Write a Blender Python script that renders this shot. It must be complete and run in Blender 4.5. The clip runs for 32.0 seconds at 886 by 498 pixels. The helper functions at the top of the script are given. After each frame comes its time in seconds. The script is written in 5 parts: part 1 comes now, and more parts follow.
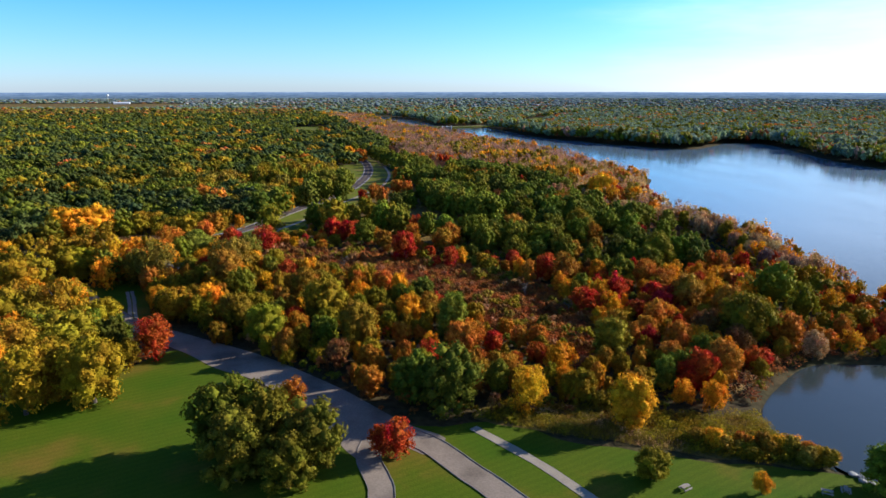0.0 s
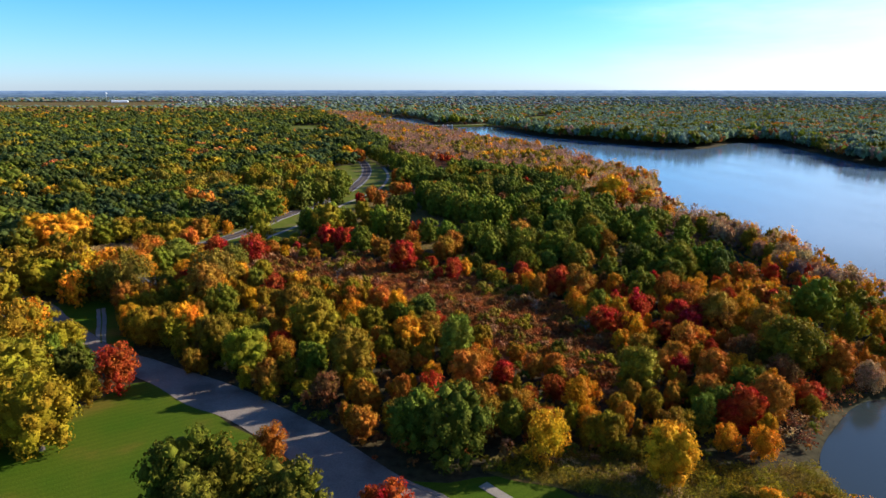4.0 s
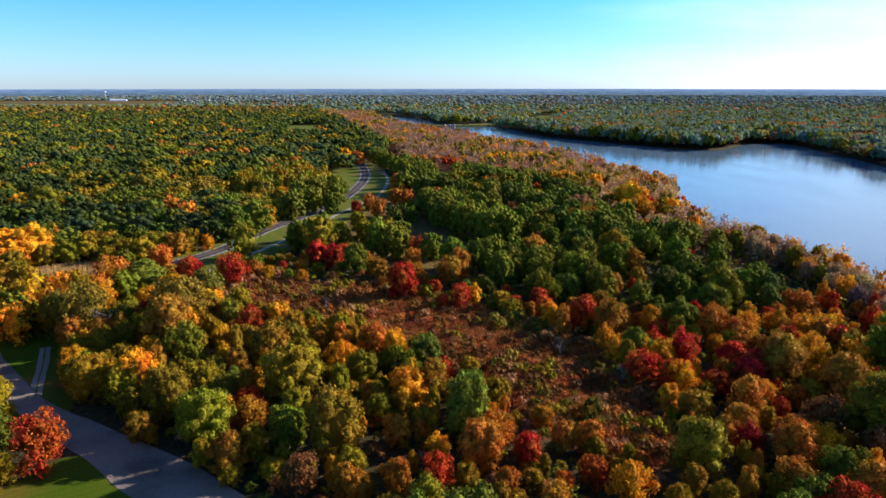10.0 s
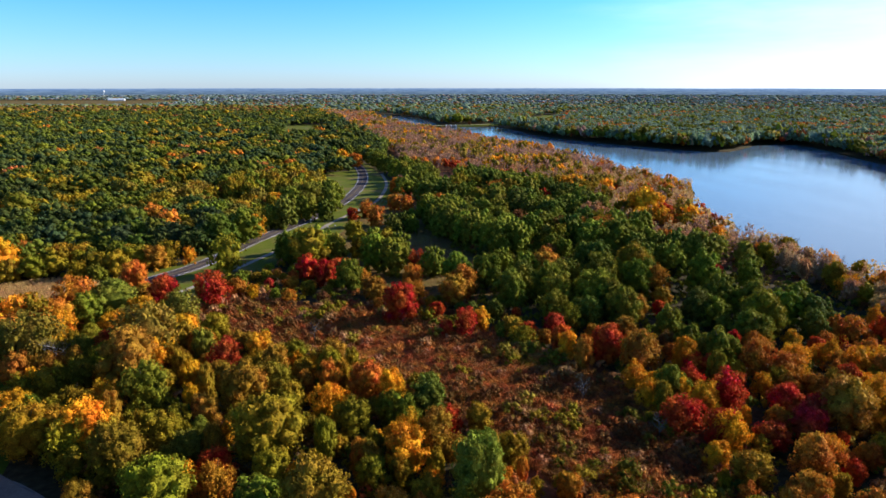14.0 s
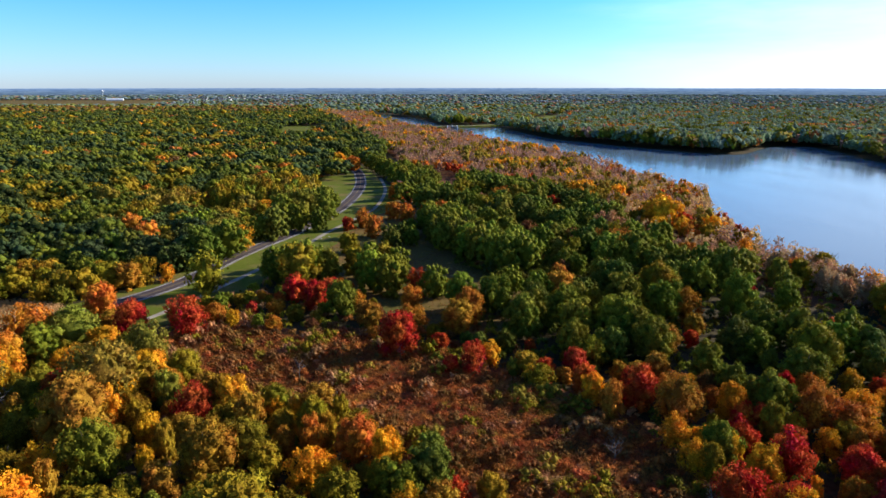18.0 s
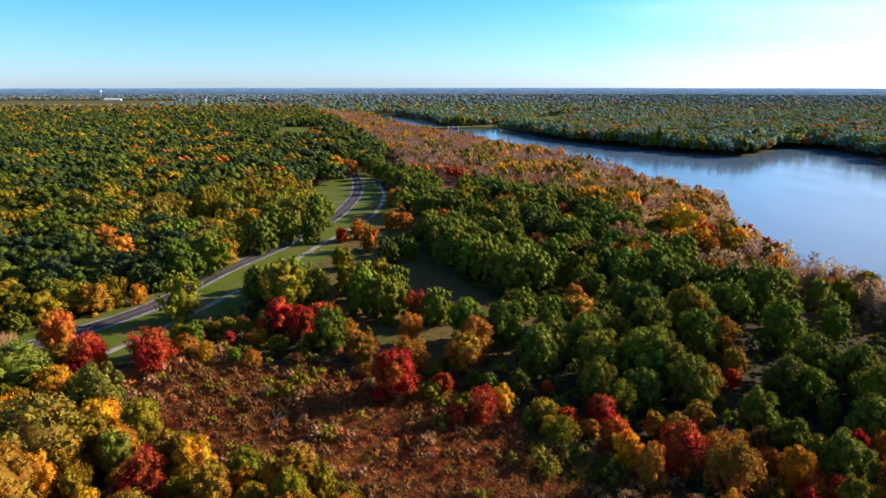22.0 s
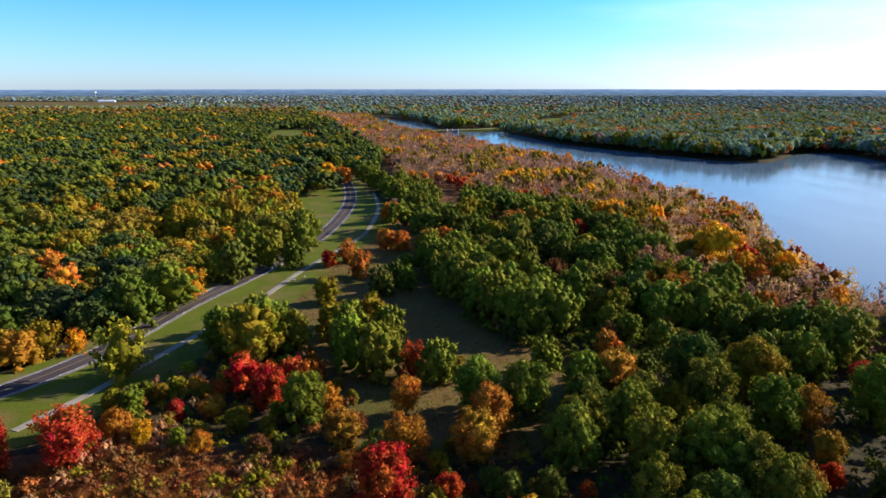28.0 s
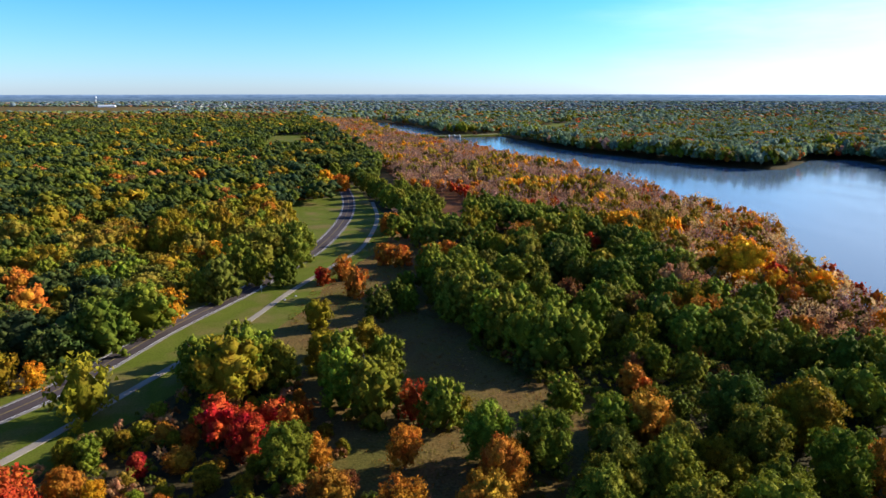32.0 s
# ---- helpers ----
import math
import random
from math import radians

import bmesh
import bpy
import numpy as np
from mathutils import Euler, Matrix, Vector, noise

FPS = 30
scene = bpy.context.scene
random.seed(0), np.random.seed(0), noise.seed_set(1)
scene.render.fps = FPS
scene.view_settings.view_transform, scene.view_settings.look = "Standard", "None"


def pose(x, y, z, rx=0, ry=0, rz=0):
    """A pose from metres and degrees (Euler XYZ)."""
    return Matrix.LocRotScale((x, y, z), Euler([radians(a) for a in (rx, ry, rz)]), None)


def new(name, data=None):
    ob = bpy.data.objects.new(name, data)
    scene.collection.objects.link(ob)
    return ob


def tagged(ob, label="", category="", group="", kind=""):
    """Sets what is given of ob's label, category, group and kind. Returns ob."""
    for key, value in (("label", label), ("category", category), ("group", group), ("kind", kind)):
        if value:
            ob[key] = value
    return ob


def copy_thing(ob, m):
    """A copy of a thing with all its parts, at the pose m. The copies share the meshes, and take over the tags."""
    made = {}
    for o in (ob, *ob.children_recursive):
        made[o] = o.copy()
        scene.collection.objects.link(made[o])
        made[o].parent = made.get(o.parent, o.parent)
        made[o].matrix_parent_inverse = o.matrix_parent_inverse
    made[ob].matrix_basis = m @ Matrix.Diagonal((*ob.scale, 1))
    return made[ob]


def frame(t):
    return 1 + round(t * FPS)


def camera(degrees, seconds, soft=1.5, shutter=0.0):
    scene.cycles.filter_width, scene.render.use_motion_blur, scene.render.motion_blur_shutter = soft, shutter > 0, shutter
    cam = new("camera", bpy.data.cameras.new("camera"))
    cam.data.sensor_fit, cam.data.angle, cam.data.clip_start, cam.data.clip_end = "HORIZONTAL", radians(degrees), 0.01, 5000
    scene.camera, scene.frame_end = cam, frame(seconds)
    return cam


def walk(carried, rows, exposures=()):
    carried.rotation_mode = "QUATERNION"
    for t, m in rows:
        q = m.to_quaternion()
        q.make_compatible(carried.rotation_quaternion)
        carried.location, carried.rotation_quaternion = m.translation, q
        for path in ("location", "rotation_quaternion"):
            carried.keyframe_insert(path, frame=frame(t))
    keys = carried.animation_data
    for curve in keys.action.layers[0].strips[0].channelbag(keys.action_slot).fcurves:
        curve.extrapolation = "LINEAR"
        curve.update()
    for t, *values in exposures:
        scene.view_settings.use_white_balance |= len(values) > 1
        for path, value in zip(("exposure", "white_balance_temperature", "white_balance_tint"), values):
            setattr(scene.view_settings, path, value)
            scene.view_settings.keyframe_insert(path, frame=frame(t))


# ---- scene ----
cam = camera(70, 32.0, 1.5)
PATH = [
    (0, pose(0.00, 0.00, 70.00, 75.82, 0.00, -2.17)),
    (3, pose(0.04, 15.79, 69.68, 75.71, 0.00, -2.16)),
    (6, pose(0.08, 31.70, 69.53, 75.60, 0.00, -2.11)),
    (9, pose(0.01, 47.95, 69.71, 75.56, 0.00, -2.03)),
    (13, pose(-0.05, 71.27, 69.60, 75.51, 0.00, -1.99)),
    (19, pose(-0.06, 107.18, 70.03, 75.47, 0.00, -1.92)),
    (23, pose(0.04, 131.69, 70.22, 75.46, 0.00, -1.90)),
    (28, pose(-0.02, 163.44, 70.32, 75.57, 0.00, -2.06)),
    (32, pose(-0.02, 182.95, 69.87, 76.01, 0.00, -1.95)),
]
walk(cam, PATH, exposures=[(0, 0.97, 5880, 11)])


# ---- daylight: low autumn sun from the lake side ----
SUN_ELEVATION, SUN_AHEAD = radians(22.0), radians(17)
TO_SUN = Vector((math.cos(SUN_AHEAD) * math.cos(SUN_ELEVATION), math.sin(SUN_AHEAD) * math.cos(SUN_ELEVATION), math.sin(SUN_ELEVATION)))
sun = new("sun", bpy.data.lights.new("sun", "SUN"))
sun.data.energy, sun.data.angle, sun.data.color = 5.0, radians(0.53), (1.0, 0.91, 0.78)
sun.rotation_mode = "QUATERNION"
sun.rotation_quaternion = TO_SUN.to_track_quat("Z", "Y")

world = bpy.data.worlds.new("autumn_sky")
scene.world = world
world.use_nodes = True
wn, wl = world.node_tree.nodes, world.node_tree.links
wn.clear()
sky = wn.new("ShaderNodeTexSky")
sky.sky_type, sky.sun_disc = "NISHITA", False
sky.sun_elevation, sky.sun_rotation = SUN_ELEVATION, radians(90) - SUN_AHEAD
sky.air_density, sky.dust_density, sky.ozone_density, sky.altitude = 1.0, 0.3, 2.0, 250
coords = wn.new("ShaderNodeTexCoord")
apart = wn.new("ShaderNodeSeparateXYZ")
wl.new(coords.outputs["Generated"], apart.inputs["Vector"])
# clear blue above, paling towards the horizon
depth = wn.new("ShaderNodeValToRGB")
for at, tone in ((0.0, (0.64, 0.82, 1.3)), (0.05, (0.53, 0.82, 1.2)), (0.14, (0.32, 0.80, 1.2)), (0.3, (0.40, 0.68, 1.06)), (0.6, (0.32, 0.55, 0.94))):
    e = depth.color_ramp.elements[0] if at == 0 else depth.color_ramp.elements.new(at)
    e.position, e.color = at, (*tone, 1)
depth.color_ramp.elements.remove(depth.color_ramp.elements[-1])
wl.new(apart.outputs["Z"], depth.inputs["Fac"])
blue = wn.new("ShaderNodeMix")
blue.data_type, blue.blend_type = "RGBA", "MULTIPLY"
blue.inputs["Factor"].default_value = 1
wl.new(sky.outputs["Color"], blue.inputs["A"])
wl.new(depth.outputs["Color"], blue.inputs["B"])
# thin high cloud, thickening towards the sun
stretch = wn.new("ShaderNodeMapping")
stretch.inputs["Scale"].default_value = (2.2, 2.2, 14.0)
stretch.inputs["Rotation"].default_value = (0, radians(5), 0)
wisp = wn.new("ShaderNodeTexNoise")
wisp.inputs["Scale"].default_value, wisp.inputs["Detail"].default_value, wisp.inputs["Roughness"].default_value = 1.5, 6, 0.6
wl.new(coords.outputs["Generated"], stretch.inputs["Vector"])
wl.new(stretch.outputs["Vector"], wisp.inputs["Vector"])
lean = wn.new("ShaderNodeMath")
lean.operation = "MULTIPLY_ADD"
lean.inputs[1].default_value = 0.42
wl.new(wisp.outputs["Fac"], lean.inputs[0])
wl.new(apart.outputs["X"], lean.inputs[2])
wisp_ramp = wn.new("ShaderNodeMapRange")
wisp_ramp.interpolation_type = "SMOOTHSTEP"
wisp_ramp.inputs["From Min"].default_value, wisp_ramp.inputs["From Max"].default_value = 0.40, 1.12
wisp_ramp.inputs["To Max"].default_value = 0.92
wl.new(lean.outputs["Value"], wisp_ramp.inputs["Value"])
cloud = wn.new("ShaderNodeMix")
cloud.data_type = "RGBA"
cloud.inputs["B"].default_value = (7.6, 8.1, 8.7, 1)
back = wn.new("ShaderNodeBackground")
back.inputs["Strength"].default_value = 0.094
world_out = wn.new("ShaderNodeOutputWorld")
thin = wn.new("ShaderNodeMapRange")
thin.interpolation_type = "SMOOTHSTEP"
thin.inputs["From Min"].default_value, thin.inputs["From Max"].default_value = 0.15, 0.5
thin.inputs["To Min"].default_value, thin.inputs["To Max"].default_value = 1.0, 0.06
wl.new(apart.outputs["Z"], thin.inputs["Value"])
veil = wn.new("ShaderNodeMath")
veil.operation = "MULTIPLY"
wl.new(wisp_ramp.outputs["Result"], veil.inputs[0])
wl.new(thin.outputs["Result"], veil.inputs[1])
wl.new(veil.outputs["Value"], cloud.inputs["Factor"])
wl.new(blue.outputs["Result"], cloud.inputs["A"])
wl.new(cloud.outputs["Result"], back.inputs["Color"])
wl.new(back.outputs["Background"], world_out.inputs["Surface"])

rng = np.random.default_rng(7)


# ---- materials ----
def material(name):
    m = bpy.data.materials.new(name)
    m.use_nodes = True
    n, l = m.node_tree.nodes, m.node_tree.links
    return m, n, l, n["Principled BSDF"]


def noise_node(n, l, scale, detail=4, space="Object", stretch_by=None):
    co = n.new("ShaderNodeTexCoord")
    tex = n.new("ShaderNodeTexNoise")
    tex.inputs["Scale"].default_value, tex.inputs["Detail"].default_value = scale, detail
    if stretch_by:
        mp = n.new("ShaderNodeMapping")
        mp.inputs["Scale"].default_value = stretch_by
        l.new(co.outputs[space], mp.inputs["Vector"])
        l.new(mp.outputs["Vector"], tex.inputs["Vector"])
    else:
        l.new(co.outputs[space], tex.inputs["Vector"])
    return tex


def ramp_node(n, l, source, stops):
    r = n.new("ShaderNodeValToRGB")
    while len(r.color_ramp.elements) < len(stops):
        r.color_ramp.elements.new(0.5)
    for e, (p, c) in zip(r.color_ramp.elements, stops):
        e.position, e.color = p, (*c, 1)
    l.new(source, r.inputs["Fac"])
    return r


def mix_node(n, l, a, b, fac, blend="MIX"):
    x = n.new("ShaderNodeMix")
    x.data_type, x.blend_type = "RGBA", blend
    for key, v in (("A", a), ("B", b), ("Factor", fac)):
        if hasattr(v, "is_linked"):
            l.new(v, x.inputs[key])
        else:
            x.inputs[key].default_value = (*v, 1) if isinstance(v, tuple) else v
    return x.outputs["Result"]


def surface(name, coarse, fine, coarse_stops, fine_stops, roughness=0.9, bump=0.3, bump_distance=0.1, stretch_by=None):
    """Two scales of variation, multiplied, with a fine relief."""
    m, n, l, p = material(name)
    a = noise_node(n, l, coarse, 5, stretch_by=stretch_by)
    b = noise_node(n, l, fine, 6)
    ca, cb = ramp_node(n, l, a.outputs["Fac"], coarse_stops), ramp_node(n, l, b.outputs["Fac"], fine_stops)
    l.new(mix_node(n, l, ca.outputs["Color"], cb.outputs["Color"], 1.0, "MULTIPLY"), p.inputs["Base Color"])
    p.inputs["Roughness"].default_value = roughness
    p.inputs["Specular IOR Level"].default_value = 0.06
    bp = n.new("ShaderNodeBump")
    bp.inputs["Strength"].default_value, bp.inputs["Distance"].default_value = bump, bump_distance
    l.new(b.outputs["Fac"], bp.inputs["Height"])
    l.new(bp.outputs["Normal"], p.inputs["Normal"])
    return m


def leaf_material(name, from_object, glow_through=0.42, vary=0.4, grain=2.0):
    """Leaves: the tree's own colour, varied leaf by leaf and in patches, thin enough to let light through."""
    m, n, l, p = material(name)
    if from_object:
        info = n.new("ShaderNodeObjectInfo")
        base = info.outputs["Color"]
    else:
        at = n.new("ShaderNodeAttribute")
        at.attribute_name = "tint"
        base = at.outputs["Color"]
    geo = n.new("ShaderNodeNewGeometry")
    patch = n.new("ShaderNodeTexNoise")
    patch.inputs["Scale"].default_value, patch.inputs["Detail"].default_value = 0.22, 3
    l.new(geo.outputs["Position"], patch.inputs["Vector"])
    hsv = n.new("ShaderNodeHueSaturation")
    hue = n.new("ShaderNodeMapRange")
    hue.inputs["To Min"].default_value, hue.inputs["To Max"].default_value = 0.478, 0.522
    hue.inputs["From Min"].default_value, hue.inputs["From Max"].default_value = 0.3, 0.7
    l.new(patch.outputs["Fac"], hue.inputs["Value"])
    val = n.new("ShaderNodeMapRange")
    val.inputs["To Min"].default_value, val.inputs["To Max"].default_value = 1 - vary, 1 + vary
    l.new(geo.outputs["Random Per Island"], val.inputs["Value"])
    l.new(hue.outputs["Result"], hsv.inputs["Hue"])
    l.new(val.outputs["Result"], hsv.inputs["Value"])
    l.new(base, hsv.inputs["Color"])
    fleck = n.new("ShaderNodeTexNoise")
    fleck.inputs["Scale"].default_value, fleck.inputs["Detail"].default_value = grain * 2.4, 2
    l.new(geo.outputs["Position"], fleck.inputs["Vector"])
    tone = ramp_node(n, l, fleck.outputs["Fac"], [(0.34, (0.72, 0.74, 0.75)), (0.52, (1, 1, 1)), (0.68, (1.3, 1.27, 1.2))])
    leaf = mix_node(n, l, hsv.outputs["Color"], tone.outputs["Color"], 1.0, "MULTIPLY")
    l.new(leaf, p.inputs["Base Color"])
    p.inputs["Roughness"].default_value = 0.7
    p.inputs["Specular IOR Level"].default_value = 0.03
    spray = n.new("ShaderNodeTexNoise")
    spray.inputs["Scale"].default_value, spray.inputs["Detail"].default_value, spray.inputs["Roughness"].default_value = grain, 3, 0.7
    l.new(geo.outputs["Position"], spray.inputs["Vector"])
    bp = n.new("ShaderNodeBump")
    bp.inputs["Strength"].default_value, bp.inputs["Distance"].default_value = 0.6, 1.0 / grain
    l.new(spray.outputs["Fac"], bp.inputs["Height"])
    l.new(bp.outputs["Normal"], p.inputs["Normal"])
    tr = n.new("ShaderNodeBsdfTranslucent")
    l.new(leaf, tr.inputs["Color"])
    mx = n.new("ShaderNodeMixShader")
    mx.inputs["Fac"].default_value = glow_through
    l.new(p.outputs["BSDF"], mx.inputs[1])
    l.new(tr.outputs["BSDF"], mx.inputs[2])
    l.new(mx.outputs["Shader"], n["Material Output"].inputs["Surface"])
    return m


LEAF = leaf_material("autumn_leaf", True, 0.22, 0.32)
LEAF_MASS = leaf_material("autumn_leaf_mass", False, 0.34, 0.2, 0.8)
BARK = surface("bark", 0.8, 9, [(0.3, (0.06, 0.046, 0.036)), (0.7, (0.12, 0.10, 0.08))], [(0.3, (0.6, 0.6, 0.6)), (0.7, (1, 1, 1))], bump=0.6)
PALE_BARK = surface("pale_bark", 0.8, 9, [(0.3, (0.15, 0.13, 0.11)), (0.7, (0.23, 0.205, 0.18))], [(0.3, (0.6, 0.6, 0.6)), (0.7, (1, 1, 1))], bump=0.6)
FLOOR = surface("leaf_litter", 0.03, 0.6, [(0.3, (0.045, 0.042, 0.016)), (0.5, (0.085, 0.06, 0.025)), (0.7, (0.06, 0.06, 0.018))], [(0.3, (0.45, 0.45, 0.45)), (0.7, (1, 1, 1))], bump=0.6, bump_distance=0.4)
LAWN = surface("mown_lawn", 0.05, 3.0, [(0.31, (0.16, 0.11, 0.014)), (0.47, (0.08, 0.108, 0.005)), (0.7, (0.05, 0.10, 0.003))], [(0.3, (0.7, 0.72, 0.7)), (0.7, (1, 1, 1))], bump=0.4)


def mow(m, turn, width):
    """Faint stripes that a mower leaves in the grass."""
    n, l = m.node_tree.nodes, m.node_tree.links
    p = n["Principled BSDF"]
    grass = p.inputs["Base Color"].links[0].from_socket
    co = n.new("ShaderNodeTexCoord")
    mp = n.new("ShaderNodeMapping")
    mp.inputs["Rotation"].default_value = (0, 0, radians(turn))
    l.new(co.outputs["Object"], mp.inputs["Vector"])
    wave = n.new("ShaderNodeTexWave")
    wave.inputs["Scale"].default_value, wave.inputs["Distortion"].default_value, wave.inputs["Detail Scale"].default_value = math.pi / (10 * width), 2.5, 0.3
    l.new(mp.outputs["Vector"], wave.inputs["Vector"])
    tone = ramp_node(n, l, wave.outputs["Fac"], [(0.25, (0.94, 0.95, 0.94)), (0.75, (1.04, 1.03, 1.02))])
    l.new(mix_node(n, l, grass, tone.outputs["Color"], 1.0, "MULTIPLY"), p.inputs["Base Color"])


mow(LAWN, 62, 1.7)
VERGE = surface("verge_grass", 0.05, 2.0, [(0.34, (0.19, 0.145, 0.04)), (0.48, (0.115, 0.135, 0.012)), (0.58, (0.135, 0.15, 0.016)), (0.7, (0.2, 0.15, 0.045))], [(0.3, (0.65, 0.65, 0.65)), (0.7, (1, 1, 1))], bump=0.5)
DRY = surface("dry_field_grass", 0.06, 1.5, [(0.34, (0.13, 0.11, 0.022)), (0.5, (0.19, 0.125, 0.034)), (0.7, (0.17, 0.092, 0.03))], [(0.3, (0.5, 0.5, 0.5)), (0.7, (1, 1, 1))], bump=0.7, bump_distance=0.3)
MEADOW = surface("meadow_litter", 0.06, 0.9, [(0.34, (0.17, 0.075, 0.026)), (0.5, (0.19, 0.072, 0.028)), (0.7, (0.13, 0.085, 0.026))], [(0.3, (0.55, 0.55, 0.55)), (0.7, (1, 1, 1))], bump=0.8, bump_distance=0.4)
WORN = surface("worn_asphalt", 0.09, 2.5, [(0.36, (0.15, 0.118, 0.086)), (0.5, (0.24, 0.19, 0.14)), (0.62, (0.27, 0.215, 0.16))], [(0.3, (0.75, 0.75, 0.75)), (0.7, (1, 1, 1))], bump=0.15, bump_distance=0.02)
ASPHALT = surface("road_asphalt", 0.06, 3, [(0.35, (0.066, 0.05, 0.047)), (0.65, (0.095, 0.075, 0.07))], [(0.3, (0.75, 0.75, 0.75)), (0.7, (1, 1, 1))], bump=0.15, bump_distance=0.02)
GRAVEL = surface("pale_gravel", 0.15, 5, [(0.35, (0.27, 0.225, 0.165)), (0.65, (0.36, 0.305, 0.225))], [(0.3, (0.75, 0.75, 0.75)), (0.7, (1, 1, 1))], bump=0.3, bump_distance=0.03)
GRIT = surface("road_grit", 0.2, 5, [(0.35, (0.2, 0.18, 0.15)), (0.65, (0.28, 0.25, 0.21))], [(0.3, (0.75, 0.75, 0.75)), (0.7, (1, 1, 1))])
CONCRETE = surface("kerb_concrete", 0.3, 6, [(0.35, (0.17, 0.15, 0.125)), (0.65, (0.25, 0.22, 0.185))], [(0.3, (0.75, 0.75, 0.75)), (0.7, (1, 1, 1))], bump=0.2, bump_distance=0.02)
YELLOW_PAINT = surface("yellow_road_paint", 0.4, 4, [(0.35, (0.17, 0.13, 0.06)), (0.65, (0.25, 0.19, 0.07))], [(0.3, (0.75, 0.75, 0.75)), (0.7, (1, 1, 1))])
WHITE_PAINT = surface("white_road_paint", 0.4, 4, [(0.35, (0.5, 0.48, 0.45)), (0.65, (0.68, 0.66, 0.63))], [(0.3, (0.75, 0.75, 0.75)), (0.7, (1, 1, 1))])


def water_material():
    m, n, l, p = material("lake_water")
    p.inputs["Roughness"].default_value, p.inputs["IOR"].default_value = 0.06, 1.333
    geo = n.new("ShaderNodeNewGeometry")
    where = n.new("ShaderNodeSeparateXYZ")
    l.new(geo.outputs["Position"], where.inputs["Vector"])
    # Reflections painted into base colour by Y: dark tree image near, pale sky sheen far.
    painted_sheen = n.new("ShaderNodeMapRange")
    painted_sheen.interpolation_type = "SMOOTHSTEP"
    painted_sheen.inputs["From Min"].default_value, painted_sheen.inputs["From Max"].default_value = 150, 330
    l.new(where.outputs["Y"], painted_sheen.inputs["Value"])
    l.new(ramp_node(n, l, painted_sheen.outputs["Result"], [(0.0, (0.032, 0.042, 0.04)), (1.0, (0.115, 0.165, 0.205))]).outputs["Color"], p.inputs["Base Color"])
    ripple = noise_node(n, l, 2.6, 3, stretch_by=(1, 0.5, 1))
    swell = noise_node(n, l, 0.035, 3, stretch_by=(1, 0.3, 1))
    ro = n.new("ShaderNodeMapRange")
    ro.inputs["From Min"].default_value, ro.inputs["From Max"].default_value = 0.35, 0.65
    ro.inputs["To Min"].default_value, ro.inputs["To Max"].default_value = 0.10, 0.16
    l.new(swell.outputs["Fac"], ro.inputs["Value"])
    l.new(ro.outputs["Result"], p.inputs["Roughness"])
    bp = n.new("ShaderNodeBump")
    bp.inputs["Strength"].default_value, bp.inputs["Distance"].default_value = 0.3, 0.05
    l.new(ripple.outputs["Fac"], bp.inputs["Height"])
    l.new(bp.outputs["Normal"], p.inputs["Normal"])
    return m


WATER = water_material()


# ---- mesh helpers ----
def mesh_from(name, verts, faces, mat, tint=None, smooth=True):
    """A mesh of quads or triangles from arrays."""
    me = bpy.data.meshes.new(name)
    verts, faces = np.asarray(verts, np.float32), np.asarray(faces, np.int32)
    k = faces.shape[1]
    me.vertices.add(len(verts))
    me.vertices.foreach_set("co", verts.ravel())
    me.loops.add(faces.size)
    me.loops.foreach_set("vertex_index", faces.ravel())
    me.polygons.add(len(faces))
    me.polygons.foreach_set("loop_start", np.arange(0, faces.size, k, dtype=np.int32))
    if tint is not None:
        at = me.attributes.new("tint", "FLOAT_COLOR", "POINT")
        at.data.foreach_set("color", np.c_[tint, np.ones(len(tint))].astype(np.float32).ravel())
    me.polygons.foreach_set("use_smooth", np.full(len(faces), smooth))
    me.materials.append(mat)
    me.update(calc_edges=True)
    return me


def part(name, bm, mat, parent, label=""):
    me = bpy.data.meshes.new(name)
    bm.to_mesh(me)
    bm.free()
    me.materials.append(mat)
    ob = new(name, me)
    ob.parent = parent
    return tagged(ob, label)


def inside(poly, x, y):
    """Which points lie in the polygon."""
    x, y = np.asarray(x, float), np.asarray(y, float)
    hit = np.zeros(x.shape, bool)
    for (x0, y0), (x1, y1) in zip(poly, poly[1:] + poly[:1]):
        if y0 != y1:
            hit ^= ((y0 > y) != (y1 > y)) & (x < (x1 - x0) * (y - y0) / (y1 - y0) + x0)
    return hit


def distance_to(line, x, y, closed=True):
    best = np.full(np.shape(x), 1e9)
    pairs = zip(line, line[1:] + line[:1]) if closed else zip(line, line[1:])
    for (x0, y0), (x1, y1) in pairs:
        dx, dy = x1 - x0, y1 - y0
        u = np.clip(((x - x0) * dx + (y - y0) * dy) / (dx * dx + dy * dy), 0, 1)
        best = np.minimum(best, np.hypot(x - x0 - u * dx, y - y0 - u * dy))
    return best


def smooth_line(points, step=3.0, closed=False):
    """A Catmull-Rom line through the points, cut into even steps."""
    p = [Vector(q) for q in points]
    n, out = len(p), []
    for i in range(n if closed else n - 1):
        a, b, c, d = (p[(i + k) % n] if closed else p[min(max(i + k, 0), n - 1)] for k in (-1, 0, 1, 2))
        cuts = max(2, int((c - b).length / step))
        for j in range(cuts):
            t = j / cuts
            out.append(0.5 * (2 * b + (c - a) * t + (2 * a - 5 * b + 4 * c - d) * t * t + (3 * b - a - 3 * c + d) * t ** 3))
    return [tuple(v) for v in (out if closed else out + [p[-1]])]


